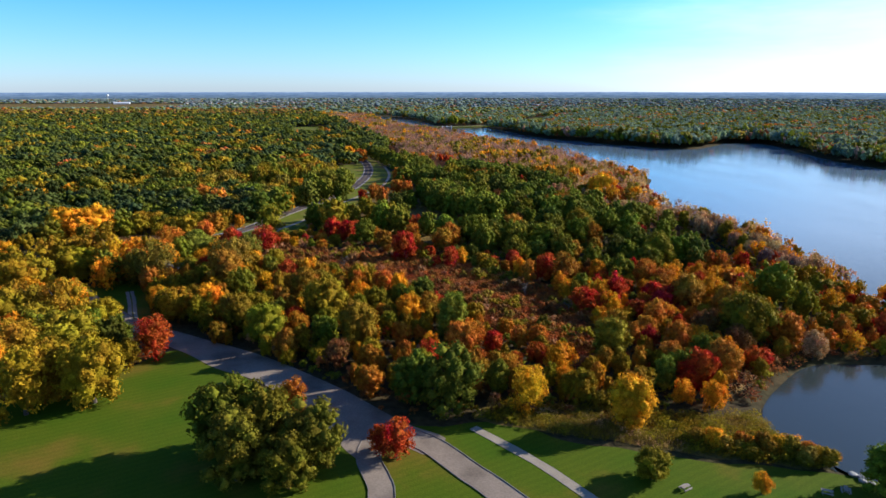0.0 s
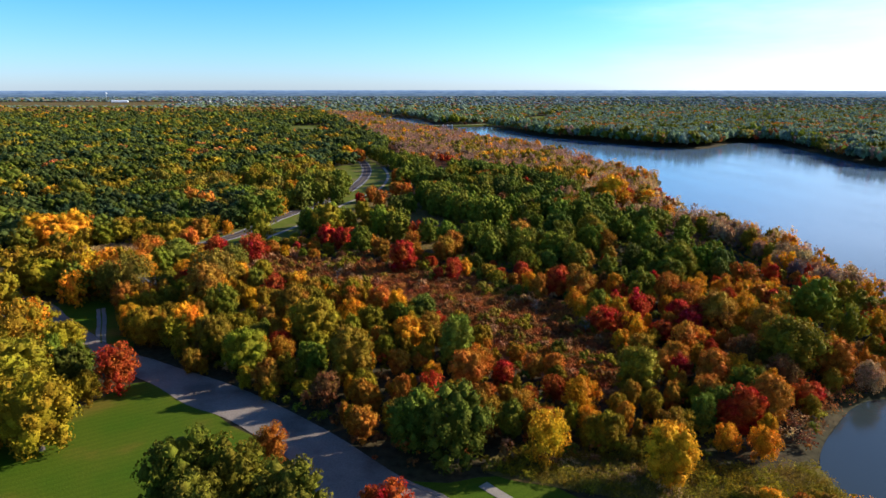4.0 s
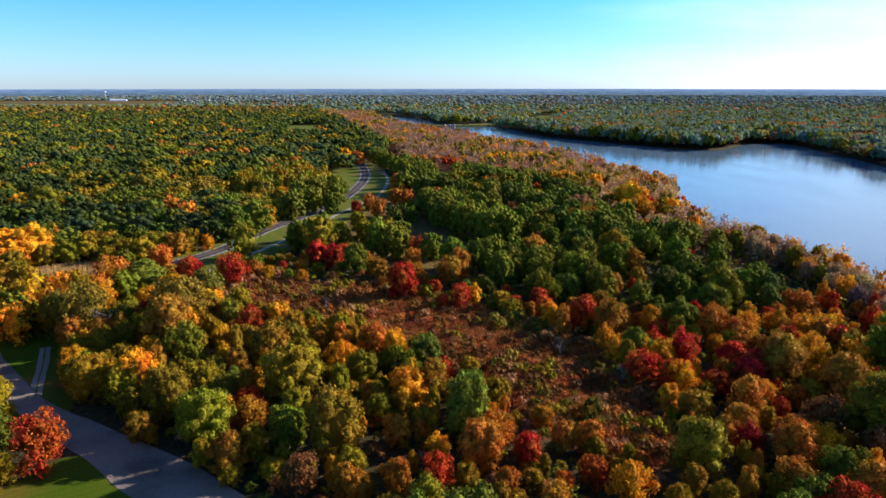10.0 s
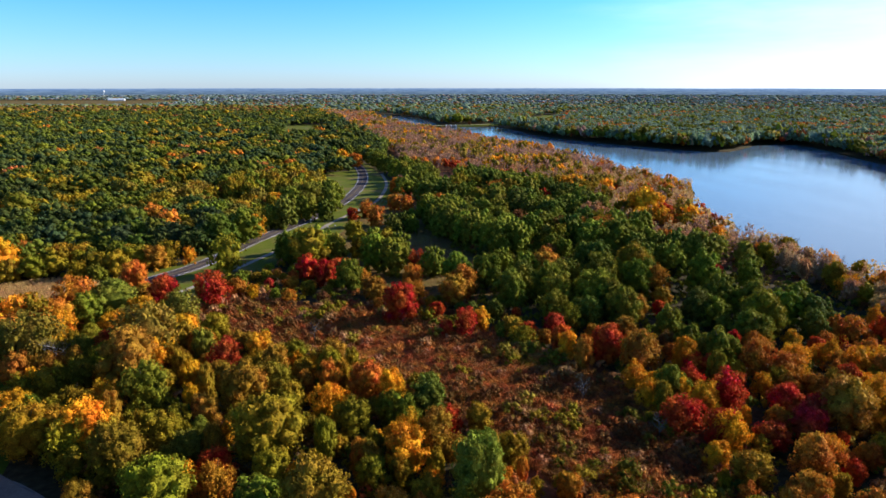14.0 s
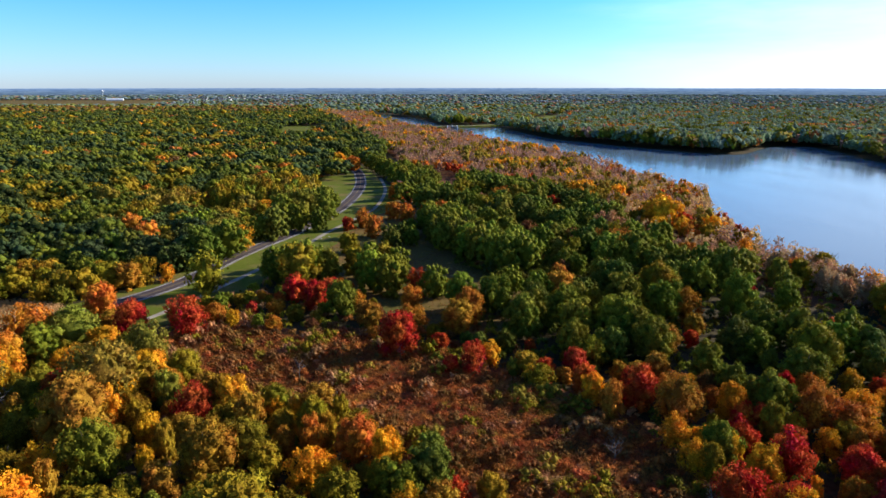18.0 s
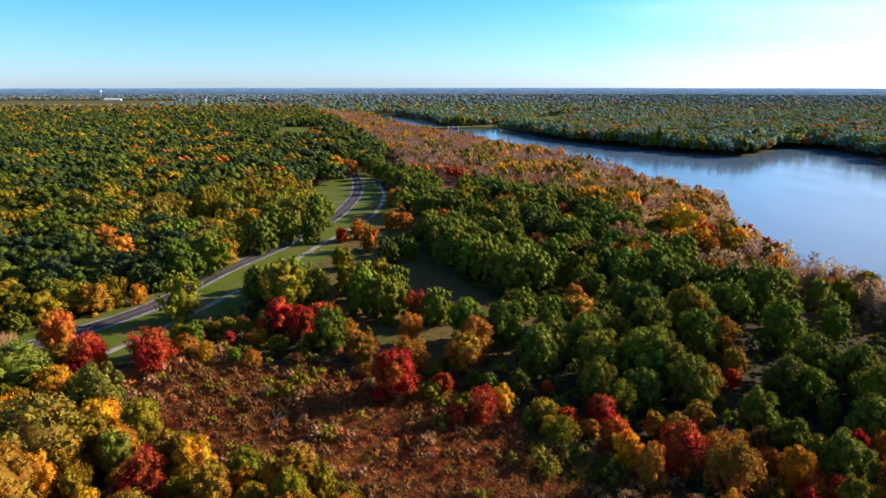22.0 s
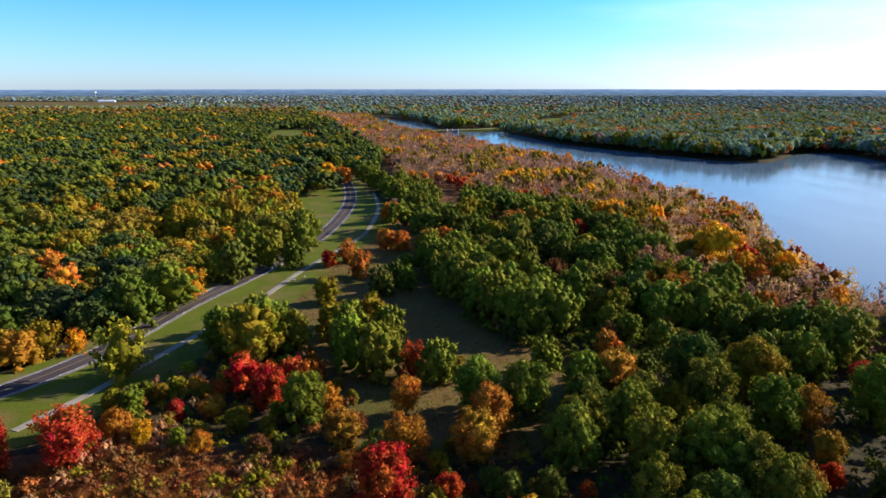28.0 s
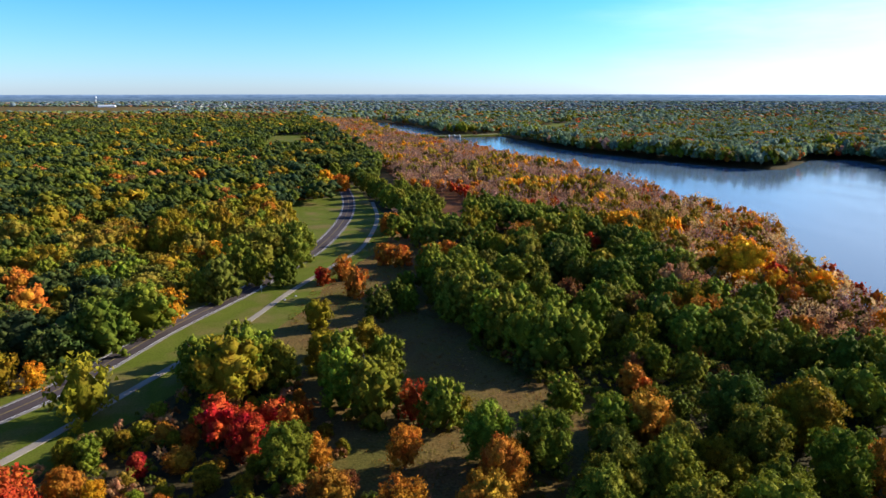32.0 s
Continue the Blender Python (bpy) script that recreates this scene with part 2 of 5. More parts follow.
def sheet(name, poly, z, mat, label, rough=0.0, kind="structure", category="ground"):
    """A flat piece of ground with a soft, uneven outline, a hand's breadth thick."""
    bm = bmesh.new()
    ring = smooth_line(poly, 2.5, True)
    vs = []
    for x, y in ring:
        w = noise.noise_vector(Vector((x * 0.12, y * 0.12, z))) * rough
        vs.append(bm.verts.new((x + w.x, y + w.y, z)))
    face = bm.faces.new(vs)
    bmesh.ops.triangulate(bm, faces=[face])
    me = bpy.data.meshes.new(name)
    bm.to_mesh(me)
    bm.free()
    me.materials.append(mat)
    return tagged(new(name, me), label, category, kind=kind)


def grown(poly, d):
    """The outline moved outwards by d."""
    n, area = len(poly), sum(a[0] * b[1] - b[0] * a[1] for a, b in zip(poly, poly[1:] + poly[:1]))
    out = []
    for i in range(n):
        a, b = Vector(poly[i - 1]), Vector(poly[(i + 1) % n])
        t = (b - a).normalized()
        out.append((poly[i][0] + math.copysign(d, area) * t.y, poly[i][1] - math.copysign(d, area) * t.x))
    return out


def strip_mesh(line, left, right, z0, z1, wobble=0.0):
    """A slab along a line, from left to right of it, from z0 up to z1."""
    bm = bmesh.new()
    rows = []
    for i, (x, y) in enumerate(line):
        (ax, ay), (bx, by) = line[max(i - 1, 0)], line[min(i + 1, len(line) - 1)]
        d = Vector((bx - ax, by - ay)).normalized()
        s = Vector((d.y, -d.x))
        w = noise.noise(Vector((x * 0.2, y * 0.2, left))) * wobble
        lo, hi = Vector((x, y)) + s * (left - w), Vector((x, y)) + s * (right + w)
        rows.append([bm.verts.new(c) for c in ((*lo, z0), (*lo, z1), (*hi, z1), (*hi, z0))])
    for a, b in zip(rows, rows[1:]):
        for k in range(3):
            bm.faces.new((a[k], a[k + 1], b[k + 1], b[k]))
    return bm


def strip(name, line, left, right, z, mat, label="", parent=None, category="", wobble=0.0, z0=-0.2):
    bm = strip_mesh(line, left, right, z0, z, wobble)
    bmesh.ops.recalc_face_normals(bm, faces=bm.faces)
    if parent:
        return part(name, bm, mat, parent, label)
    me = bpy.data.meshes.new(name)
    bm.to_mesh(me)
    bm.free()
    me.materials.append(mat)
    return tagged(new(name, me), label, category, kind="structure")


# ---- the plan ----
LAKE = [(84, 97), (79, 103), (75, 113), (76, 125), (87, 138), (103, 150), (123, 150), (150, 156), (163, 166), (160, 182), (152, 195), (160, 232), (162, 286),
        (157, 328), (150, 375), (150, 400), (165, 452), (186, 499), (180, 516), (169, 549), (162, 625), (138, 688), (116, 791), (70, 934), (27, 1050), (-66, 1306),
        (-125, 1680), (-111, 1700), (-6, 1500), (48, 1215), (128, 1190), (177, 967), (222, 882), (260, 818), (296, 773), (331, 758)]
LAKE += [(375, 800), (407, 835), (450, 838), (452, 790), (420, 560), (520, 420), (900, 300), (900, -250), (220, -250), (130, 0)]
ROAD = [(-330, 205), (-230, 222), (-165, 245), (-125, 276), (-92, 317), (-77, 366), (-62, 408), (-49, 461), (-44, 516), (-45, 567), (-52, 621), (-64, 672), (-85, 730), (-130, 800)]
TRAIL = [(-86, 286), (-79, 301), (-68, 331), (-56, 366), (-47, 403), (-35, 441), (-28, 466), (-25, 509), (-26, 545), (-32, 590)]
LOT = [(-76, 181), (-60, 171.5), (-42, 160), (-20, 141), (-4, 124), (5, 117), (2, 111), (-2, 113), (-8, 119), (-11, 110), (-15, 113), (-23, 127), (-33, 138), (-43, 147), (-53, 153), (-64, 163), (-78, 174)]
LAWN_WEST = [(-140, 5), (-130, 110), (-97, 135), (-85, 143), (-75, 154), (-68, 165), (-52, 155), (-42, 145), (-22, 128), (-11, 112), (-5, 96), (-4, 5)]
LAWN_EAST = [(-8, 5), (-8, 100), (-6, 120), (5, 122), (19, 123), (29, 115), (42, 111), (59, 106), (76, 102), (90, 92), (120, 40)]
MEADOW_LINE = [(-90, 263), (-75, 272), (-56, 280), (-40, 272), (-25, 275), (-9, 263), (9, 255), (25, 238), (46, 216), (54, 185), (51, 162), (42, 155), (34, 165), (22, 178), (10, 197), (-5, 212), (-20, 225), (-45, 234), (-61, 245)]
DRY_FIELD = [(-18, 523), (-27, 489), (-34, 436), (-44, 380), (-37, 357), (-28, 335), (-16, 305), (-7, 283), (10, 280), (27, 287), (38, 300), (38, 314), (25, 324), (16, 351), (4, 376), (-4, 412), (-12, 465)]
CORRIDOR = [(-330, 190), (-230, 205), (-160, 230), (-115, 258), (-95, 272), (-75, 285), (-60, 320), (-42, 370), (-30, 430), (-18, 470), (-17, 530), (-28, 570), (-38, 610), (-50, 660), (-72, 690),
            (-66, 640), (-57, 590), (-70, 560), (-62, 490), (-72, 430), (-90, 352), (-102, 318), (-135, 285), (-170, 258), (-235, 237), (-330, 220)]
OAK_WOOD = [(-14, 535), (-26, 575), (-34, 620), (10, 625), (40, 560), (91, 470), (96, 400), (112, 349), (122, 290), (118, 240), (95, 232), (60, 235), (40, 250), (20, 268), (10, 280), (27, 287), (38, 300), (38, 314), (25, 324), (16, 351), (4, 376), (-4, 412), (-12, 465)]
HOLLOW = [(12, 345), (34, 318), (69, 303), (104, 315), (98, 332), (76, 341), (45, 358), (24, 366)]
MARSH = [(-154, 292), (-141, 306), (-116, 298), (-104, 274), (-131, 262)]
FAR_MEADOW = [(206, 1300), (238, 1285), (264, 1350), (300, 1470), (318, 1540), (372, 1560), (398, 1640), (385, 1715), (345, 1690), (338, 1620), (296, 1640), (282, 1570), (244, 1520)]
FAR_CLEARING = [(-200, 960), (-145, 960), (-165, 1230), (-235, 1240)]
TAN_FIELD = [(-1900, 2300), (-960, 2300), (-1060, 3150), (-2100, 3150)]
TOWN_FIELD = [(-700, 2620), (-450, 2620), (-480, 2860), (-770, 2860)]
DAM_LINE = [(2, 1182), (60, 1200), (110, 1222), (158, 1262)]
GLADE = [(-90, 500), (-80, 540), (-74, 572), (-52, 584), (-52, 545), (-60, 480)]

# ground: one sheet to the horizon, sunk under the lake
def spaced(lo, hi, step, far, grow):
    mid = list(np.arange(lo, hi + step, step))
    a, b, s = [], [], step
    while (a[-1] if a else lo) > -far or (b[-1] if b else hi) < far:
        s *= grow
        a.append((a[-1] if a else lo) - s)
        b.append((b[-1] if b else hi) + s)
    return np.array(a[::-1] + mid + b)


gx, gy = spaced(-120, 480, 6, 5200, 1.2), spaced(60, 860, 6, 5600, 1.2)
GX, GY = np.meshgrid(gx, gy)
lake_ring = smooth_line(LAKE, 6, True)
bank = np.where(inside(lake_ring, GX, GY), -1, 1) * distance_to(LAKE, GX, GY)
GZ = np.where(bank < 3, -2.2 * np.clip((3 - bank) / 9, 0, 1), 0.0)
ni, nj = len(gx), len(gy)
idx = np.arange(ni * nj).reshape(nj, ni)
quads = np.stack([idx[:-1, :-1], idx[:-1, 1:], idx[1:, 1:], idx[1:, :-1]], -1).reshape(-1, 4)
tagged(new("ground", mesh_from("ground", np.stack([GX, GY, GZ], -1).reshape(-1, 3), quads, FLOOR)), "brown leaf-littered woodland ground reaching to the horizon", "ground", kind="structure")
sheet("water", LAKE, -0.55, WATER, "calm lake water with fine ripples, its paler far sheen painted in", category="lake")
sheet("lawn_west", LAWN_WEST, 0.05, LAWN, "mown green lawn with worn brown patches", 1.0, category="lawn")
sheet("lawn_east", LAWN_EAST, 0.06, LAWN, "mown green lawn sloping to the pond", 1.0, category="lawn")
sheet("verge", CORRIDOR, 0.05, VERGE, "mown grass verge along the park road", 2.0, category="grass verge")
sheet("glade", [(-98, 496), (-90, 545), (-82, 596), (-52, 606), (-52, 545), (-60, 478)], 0.07, VERGE, "open grass clearing beside the road bend", 2.0, category="grass verge")
sheet("field", grown(DRY_FIELD, 9), 0.045, DRY, "dry brown grass field between the woods", 2.5, category="field")
sheet("meadow", grown(MEADOW_LINE, 5), 0.035, MEADOW, "russet brown wet meadow ground", 3.0, category="meadow")
SWAMP_FLOOR = [(-10, 545), (92, 470), (98, 400), (114, 349), (126, 290), (140, 300), (146, 375), (146, 400), (160, 452), (180, 499), (165, 549), (158, 625), (134, 688), (112, 791), (66, 934), (22, 1050), (-70, 1306), (-130, 1500), (-160, 1300), (-60, 900), (-22, 700)]
sheet("swamp_floor", SWAMP_FLOOR, 0.05, MEADOW, "russet leaf litter of the lakeside swamp wood", 4.0, category="ground")
sheet("far_meadow", FAR_MEADOW, 0.06, VERGE, "pale green clearing on the far side of the lake", 6.0, category="field")
sheet("far_clearing", FAR_CLEARING, 0.06, VERGE, "mown clearing among the western woods", 5.0, category="field")
sheet("tan_field", TAN_FIELD, 0.3, DRY, "pale harvested field far off", 12.0, category="field")
sheet("town_field", TOWN_FIELD, 0.3, DRY, "tan open field before the distant town", 12.0, category="field")
sheet("marsh", MARSH, 0.05, DRY, "beige reed marsh ground", 2.0, category="marsh")

# park road with its lines and edges
road_line = smooth_line(ROAD, 5)
strip("road", road_line, -3.6, 3.6, 0.16, ASPHALT, "two-lane asphalt park road with a yellow centre line", category="road")
road_ob = bpy.data.objects["road"]
strip("centre_line", road_line, -0.18, 0.18, 0.17, YELLOW_PAINT, "faded yellow centre line", road_ob, z0=0.15)
for side in (-1, 1):
    strip("edge_line", road_line, side * 3.3 - 0.09, side * 3.3 + 0.09, 0.17, WHITE_PAINT, "white edge line", road_ob, z0=0.15)
    strip("shoulder", road_line, side * 3.95 - 0.3, side * 3.95 + 0.3, 0.13, GRIT, "grey grit shoulder", road_ob, wobble=0.25)
strip("trail", smooth_line(TRAIL, 4), -1.1, 1.1, 0.15, GRAVEL, "pale paved walking trail beside the park road", category="path", wobble=0.15)

# car park and drives at the start
sheet("car_park", LOT, 0.11, WORN, "worn grey asphalt car park", category="road")
DRIVE_A = [(-9, 120), (-10.5, 111), (-8, 103), (-7, 96), (-6, 60), (-5, 8)]
DRIVE_B = [(-4, 119), (2, 114.5), (9, 105), (15, 97), (40, 60), (72, 12)]
DRIVE_C = [(-70, 174), (-86, 184), (-99, 196), (-112, 209), (-127, 224), (-165, 246)]
FOOTWAY = [(82, 16), (52, 62), (30, 96), (22, 108), (11, 121)]
SPUR = [(-89.5, 190), (-93, 197), (-97.5, 207), (-101, 214), (-103.5, 219)]
for line, half in ((DRIVE_A, 2.3), (DRIVE_B, 2.8), (DRIVE_C, 3.0)):
    fine = smooth_line(line, 2)
    d = strip("drive", fine, -half, half, 0.12, WORN, "worn grey asphalt drive with raised kerbs", category="road")
    for side in (-1, 1):
        strip("kerb", fine, side * (half + 0.08) - 0.08, side * (half + 0.08) + 0.08, 0.24, CONCRETE, "concrete kerb", d)
strip("footway", smooth_line(FOOTWAY, 2), -1.1, 1.1, 0.13, GRAVEL, "pale gravel footpath across the lawn", category="path", wobble=0.1)
sheet("spur_lawn", [(-122, 224), (-108, 234), (-92, 216), (-84, 197), (-78, 180), (-100, 184), (-113, 198), (-122, 214)], 0.045, LAWN, "grass beside the gravel path", 1.5, category="lawn")
spur = strip("spur_path", smooth_line(SPUR, 2), -1.3, 1.3, 0.14, GRAVEL, "pale gravel track with a grassy middle leaving the drive", category="path", wobble=0.25)
strip("middle_strip", smooth_line(SPUR, 2), -0.2, 0.2, 0.16, VERGE, "worn grass between the wheel ruts", spur, wobble=0.15)


# ---- trees ----
def leaf_cards(r, centre, normal, size, spread=0.7):
    """Pointed leaf sprays at the centres, turned roughly along the normals."""
    k = len(centre)
    nrm = normal + r.normal(0, spread, (k, 3))
    nrm /= np.linalg.norm(nrm, axis=1, keepdims=True) + 1e-9
    ref = r.normal(0, 1, (k, 3))
    u = np.cross(nrm, ref)
    u /= np.linalg.norm(u, axis=1, keepdims=True) + 1e-9
    v = np.cross(nrm, u)
    s = (size * r.uniform(0.6, 1.3, k))[:, None]
    w = s * r.uniform(0.5, 0.9, (k, 1))
    corner = np.stack([centre - u * s - v * w * 0.6, centre + u * s - v * w * 0.6, centre + v * w * 1.4], 1)
    return corner.reshape(-1, 3), np.arange(3 * k).reshape(-1, 3)


def blob(n_az, n_up):
    """A small closed ball of quads, the poles drawn to a point."""
    v = [(math.cos(e) * math.cos(2 * math.pi * (k + 0.5 * (i % 2)) / n_az), math.cos(e) * math.sin(2 * math.pi * (k + 0.5 * (i % 2)) / n_az), math.sin(e))
         for i in range(n_up) for k in range(n_az) for e in [-1.42 + 2.84 * i / (n_up - 1)]]
    f = [(i * n_az + k, i * n_az + (k + 1) % n_az, (i + 1) * n_az + (k + 1) % n_az, (i + 1) * n_az + k) for i in range(n_up - 1) for k in range(n_az)]
    if n_az == 4:
        f.append(tuple((n_up - 1) * n_az + k for k in range(4)))
    elif n_az == 6:
        f += [tuple((n_up - 1) * n_az + k for k in q) for q in ((0, 1, 2, 3), (0, 3, 4, 5))]
    return np.array(v), np.array([t for q in f for t in ((q[0], q[1], q[2]), (q[0], q[2], q[3]))])


def crown_arrays(seed, clumps, leaves, lo=0.22, size=0.05, shape=1.0, clump=0.2, ball=(6, 4), hug=(0.82, 1.1), spread=0.5, tallness=1.0, down=1.85, solid=True, core=0.86, skirt=1.0):
    """A crown for a tree 1 high and 1 wide: billowing clumps over a rough dome, each set with leaf sprays."""
    r = np.random.default_rng(seed)
    k = np.arange(clumps) + 0.5
    up = 1 - down * k / clumps
    az = k * 2.39996 + r.uniform(0, 0.9, clumps)
    flat = np.where(up > 0, np.sqrt(np.maximum(0, 1 - up * up)), 1 - 0.22 * up * up * skirt)
    out = np.stack([flat * np.cos(az), flat * np.sin(az), up], 1)
    half = (1 - lo) / 2
    reach = r.uniform(0.5, 0.82, (clumps, 1))
    taper = np.where(out[:, 2:] > 0, 1 - (1 - shape) * out[:, 2:], 1)
    reach = reach * np.c_[np.ones((clumps, 2)), np.where(out[:, 2] < 0, 1.35, 1)]
    mid = out * reach * [0.5, 0.5, half] * np.c_[taper, taper, np.ones(clumps)] + [0, 0, lo + half]
    rad = clump * r.uniform(0.7, 1.3, clumps)
    tall = np.array([1, 1, half * 2 * tallness])
    bv, bf = blob(*ball)
    wob = r.uniform(0.72, 1.12, (clumps, len(bv), 1))
    cv = (mid[:, None] + bv[None] * wob * rad[:, None, None] * tall * core).reshape(-1, 3)
    cf = (bf[None] + (np.arange(clumps) * len(bv))[:, None, None]).reshape(-1, 3)
    if solid and leaves > 200:
        heart = bv * [0.33, 0.33, half * 0.82] + [0, 0, lo + half * 0.92]
        cf = np.r_[cf, bf + len(cv)]
        cv = np.r_[cv, heart]
    if not leaves:
        return cv, cf
    if not solid:
        cv, cf = np.zeros((0, 3)), np.zeros((0, 3), int)
    which = r.choice(clumps, leaves, p=rad ** 2 / (rad ** 2).sum())
    d = r.normal(0, 1, (leaves, 3)) + out[which] * 0.9 + [0, 0, 0.3]
    d /= np.linalg.norm(d, axis=1, keepdims=True)
    pos = mid[which] + d * (rad[which] * r.uniform(*hug, leaves))[:, None] * tall
    lv, lf = leaf_cards(r, pos, d, np.full(leaves, size), spread)
    return np.r_[cv, lv], np.r_[cf, lf + len(cv)]


def brush_arrays(seed, blades=20, width=0.02, fan=0.5):
    """A tussock 1 high and 1 wide: upright blades and twigs that fan out."""
    r = np.random.default_rng(seed)
    a, rad = r.uniform(0, 6.28, blades), np.sqrt(r.uniform(0, 1, blades)) * 0.4
    foot = np.stack([rad * np.cos(a), rad * np.sin(a), np.zeros(blades)], 1)
    tip = foot + np.stack([np.cos(a) * fan * r.uniform(0, 1, blades), np.sin(a) * fan * r.uniform(0, 1, blades), r.uniform(0.45, 1.0, blades)], 1)
    b = r.uniform(0, 6.28, blades)
    side = np.stack([np.cos(b), np.sin(b), r.uniform(-0.2, 0.2, blades)], 1) * width
    v = np.stack([foot - side * 0.7, foot + side * 0.7, tip + side, tip - side], 1).reshape(-1, 3)
    return v, np.arange(4 * blades).reshape(-1, 4)


def limb(bm, a, b, ra, rb, sides=6):
    a, b = Vector(a), Vector(b)
    t = (b - a).to_track_quat("Z", "Y").to_matrix()
    rings = []
    for c, r in ((a, ra), (b, rb)):
        rings.append([bm.verts.new(c + t @ Vector((r * math.cos(2 * math.pi * i / sides), r * math.sin(2 * math.pi * i / sides), 0))) for i in range(sides)])
    for i in range(sides):
        bm.faces.new((rings[0][i], rings[0][(i + 1) % sides], rings[1][(i + 1) % sides], rings[1][i]))


def trunk_mesh(seed, top=0.6, thick=0.028, limbs=5, reach=0.24, twigs=0):
    """Trunk and limbs for a tree 1 high and 1 wide."""
    r = random.Random(seed)
    bm = bmesh.new()
    p, rad = Vector((0, 0, -0.02)), thick * 1.5
    for i in range(4):
        q = Vector((r.uniform(-0.02, 0.02), r.uniform(-0.02, 0.02), top * (i + 1) / 4))
        nr = thick * (1 - 0.18 * (i + 1))
        limb(bm, p, q, rad, nr, 7)
        p, rad = q, nr
    for i in range(limbs):
        z = top * r.uniform(0.4, 1.0)
        a = 2.4 * i + r.uniform(0, 0.6)
        tip = Vector((reach * math.cos(a) * r.uniform(0.6, 1.1), reach * math.sin(a) * r.uniform(0.6, 1.1), min(0.95, z + r.uniform(0.15, 0.35))))
        limb(bm, (0, 0, z), tip, thick * 0.5, thick * 0.14, 5)
        for j in range(twigs):
            s = Vector((0, 0, z)).lerp(tip, r.uniform(0.3, 1))
            limb(bm, s, s + Vector((r.uniform(-0.14, 0.14), r.uniform(-0.14, 0.14), r.uniform(0.06, 0.22))), thick * 0.16, thick * 0.04, 3)
    me = bpy.data.meshes.new("trunk")
    bm.to_mesh(me)
    bm.free()
    return me


CROWNS, TRUNKS = {}, {}
for form, args in {
    "oak": dict(clumps=54, leaves=2300, lo=0.03, skirt=1.5, size=0.0205, shape=0.95, clump=0.115, ball=(4, 3), core=0.9, hug=(0.82, 1.16), spread=0.8, tallness=0.75, down=1.95),
    "round": dict(clumps=46, leaves=2600, lo=0.07, skirt=2.3, size=0.021, shape=0.88, clump=0.13, ball=(5, 4), core=0.88, hug=(0.76, 1.32), spread=0.9, tallness=0.8, down=1.95),
    "tall": dict(clumps=32, leaves=2100, lo=0.06, skirt=2.2, size=0.0235, shape=0.7, clump=0.125, ball=(5, 4), core=0.86, hug=(0.78, 1.24), spread=0.85, tallness=0.85, down=1.95),
    "loose": dict(clumps=24, leaves=2000, lo=0.08, skirt=2.2, size=0.025, shape=0.8, clump=0.13, ball=(4, 3), core=0.66, hug=(0.6, 1.4), spread=0.9, down=1.9),
    "oak_far": dict(clumps=58, leaves=520, lo=0.0, size=0.03, shape=0.95, clump=0.1, ball=(4, 3), core=0.92, hug=(0.84, 1.15), spread=0.8, tallness=0.75, down=1.85),
    "round_far": dict(clumps=26, leaves=620, lo=0.05, skirt=2.0, size=0.036, shape=0.88, clump=0.145, ball=(5, 4), core=0.88, hug=(0.82, 1.15), spread=0.85, tallness=0.78, down=1.9),
    "tall_far": dict(clumps=22, leaves=600, lo=0.04, skirt=2.0, size=0.04, shape=0.7, clump=0.13, ball=(5, 4), core=0.85, hug=(0.8, 1.18), spread=0.9, tallness=0.85, down=1.9),
    "loose_far": dict(clumps=16, leaves=520, lo=0.02, size=0.042, shape=0.8, clump=0.14, ball=(4, 3), core=0.62, hug=(0.55, 1.45), spread=0.9),
}.items():
    CROWNS[form] = [mesh_from("crown", *crown_arrays(100 + 10 * len(CROWNS) + i, **args), LEAF) for i in range(5)]
for i in range(4):
    TRUNKS[i] = trunk_mesh(i)
    TRUNKS[i].materials.append(BARK)

PALETTE = {
    "green": (0.19, 0.195, 0.015), "dark": (0.125, 0.14, 0.015), "olive": (0.25, 0.188, 0.011), "amber": (0.36, 0.18, 0.016), "yellow": (0.74, 0.32, 0.012), "lime": (0.22, 0.21, 0.02),
    "orange": (0.52, 0.185, 0.018), "scarlet": (0.48, 0.07, 0.014), "red": (0.50, 0.055, 0.016), "crimson": (0.42, 0.042, 0.02), "brown": (0.22, 0.10, 0.028),
    # The silvery, slaty and palest bluish tones hold distance haze painted into leaf colour.
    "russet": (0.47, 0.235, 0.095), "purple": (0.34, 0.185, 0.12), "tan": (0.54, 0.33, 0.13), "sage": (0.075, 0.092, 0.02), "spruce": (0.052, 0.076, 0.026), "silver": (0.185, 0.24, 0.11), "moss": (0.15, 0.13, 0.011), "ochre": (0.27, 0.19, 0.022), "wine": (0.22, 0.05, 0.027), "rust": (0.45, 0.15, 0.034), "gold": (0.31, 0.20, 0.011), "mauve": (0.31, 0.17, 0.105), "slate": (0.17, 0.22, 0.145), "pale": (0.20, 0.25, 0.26)}
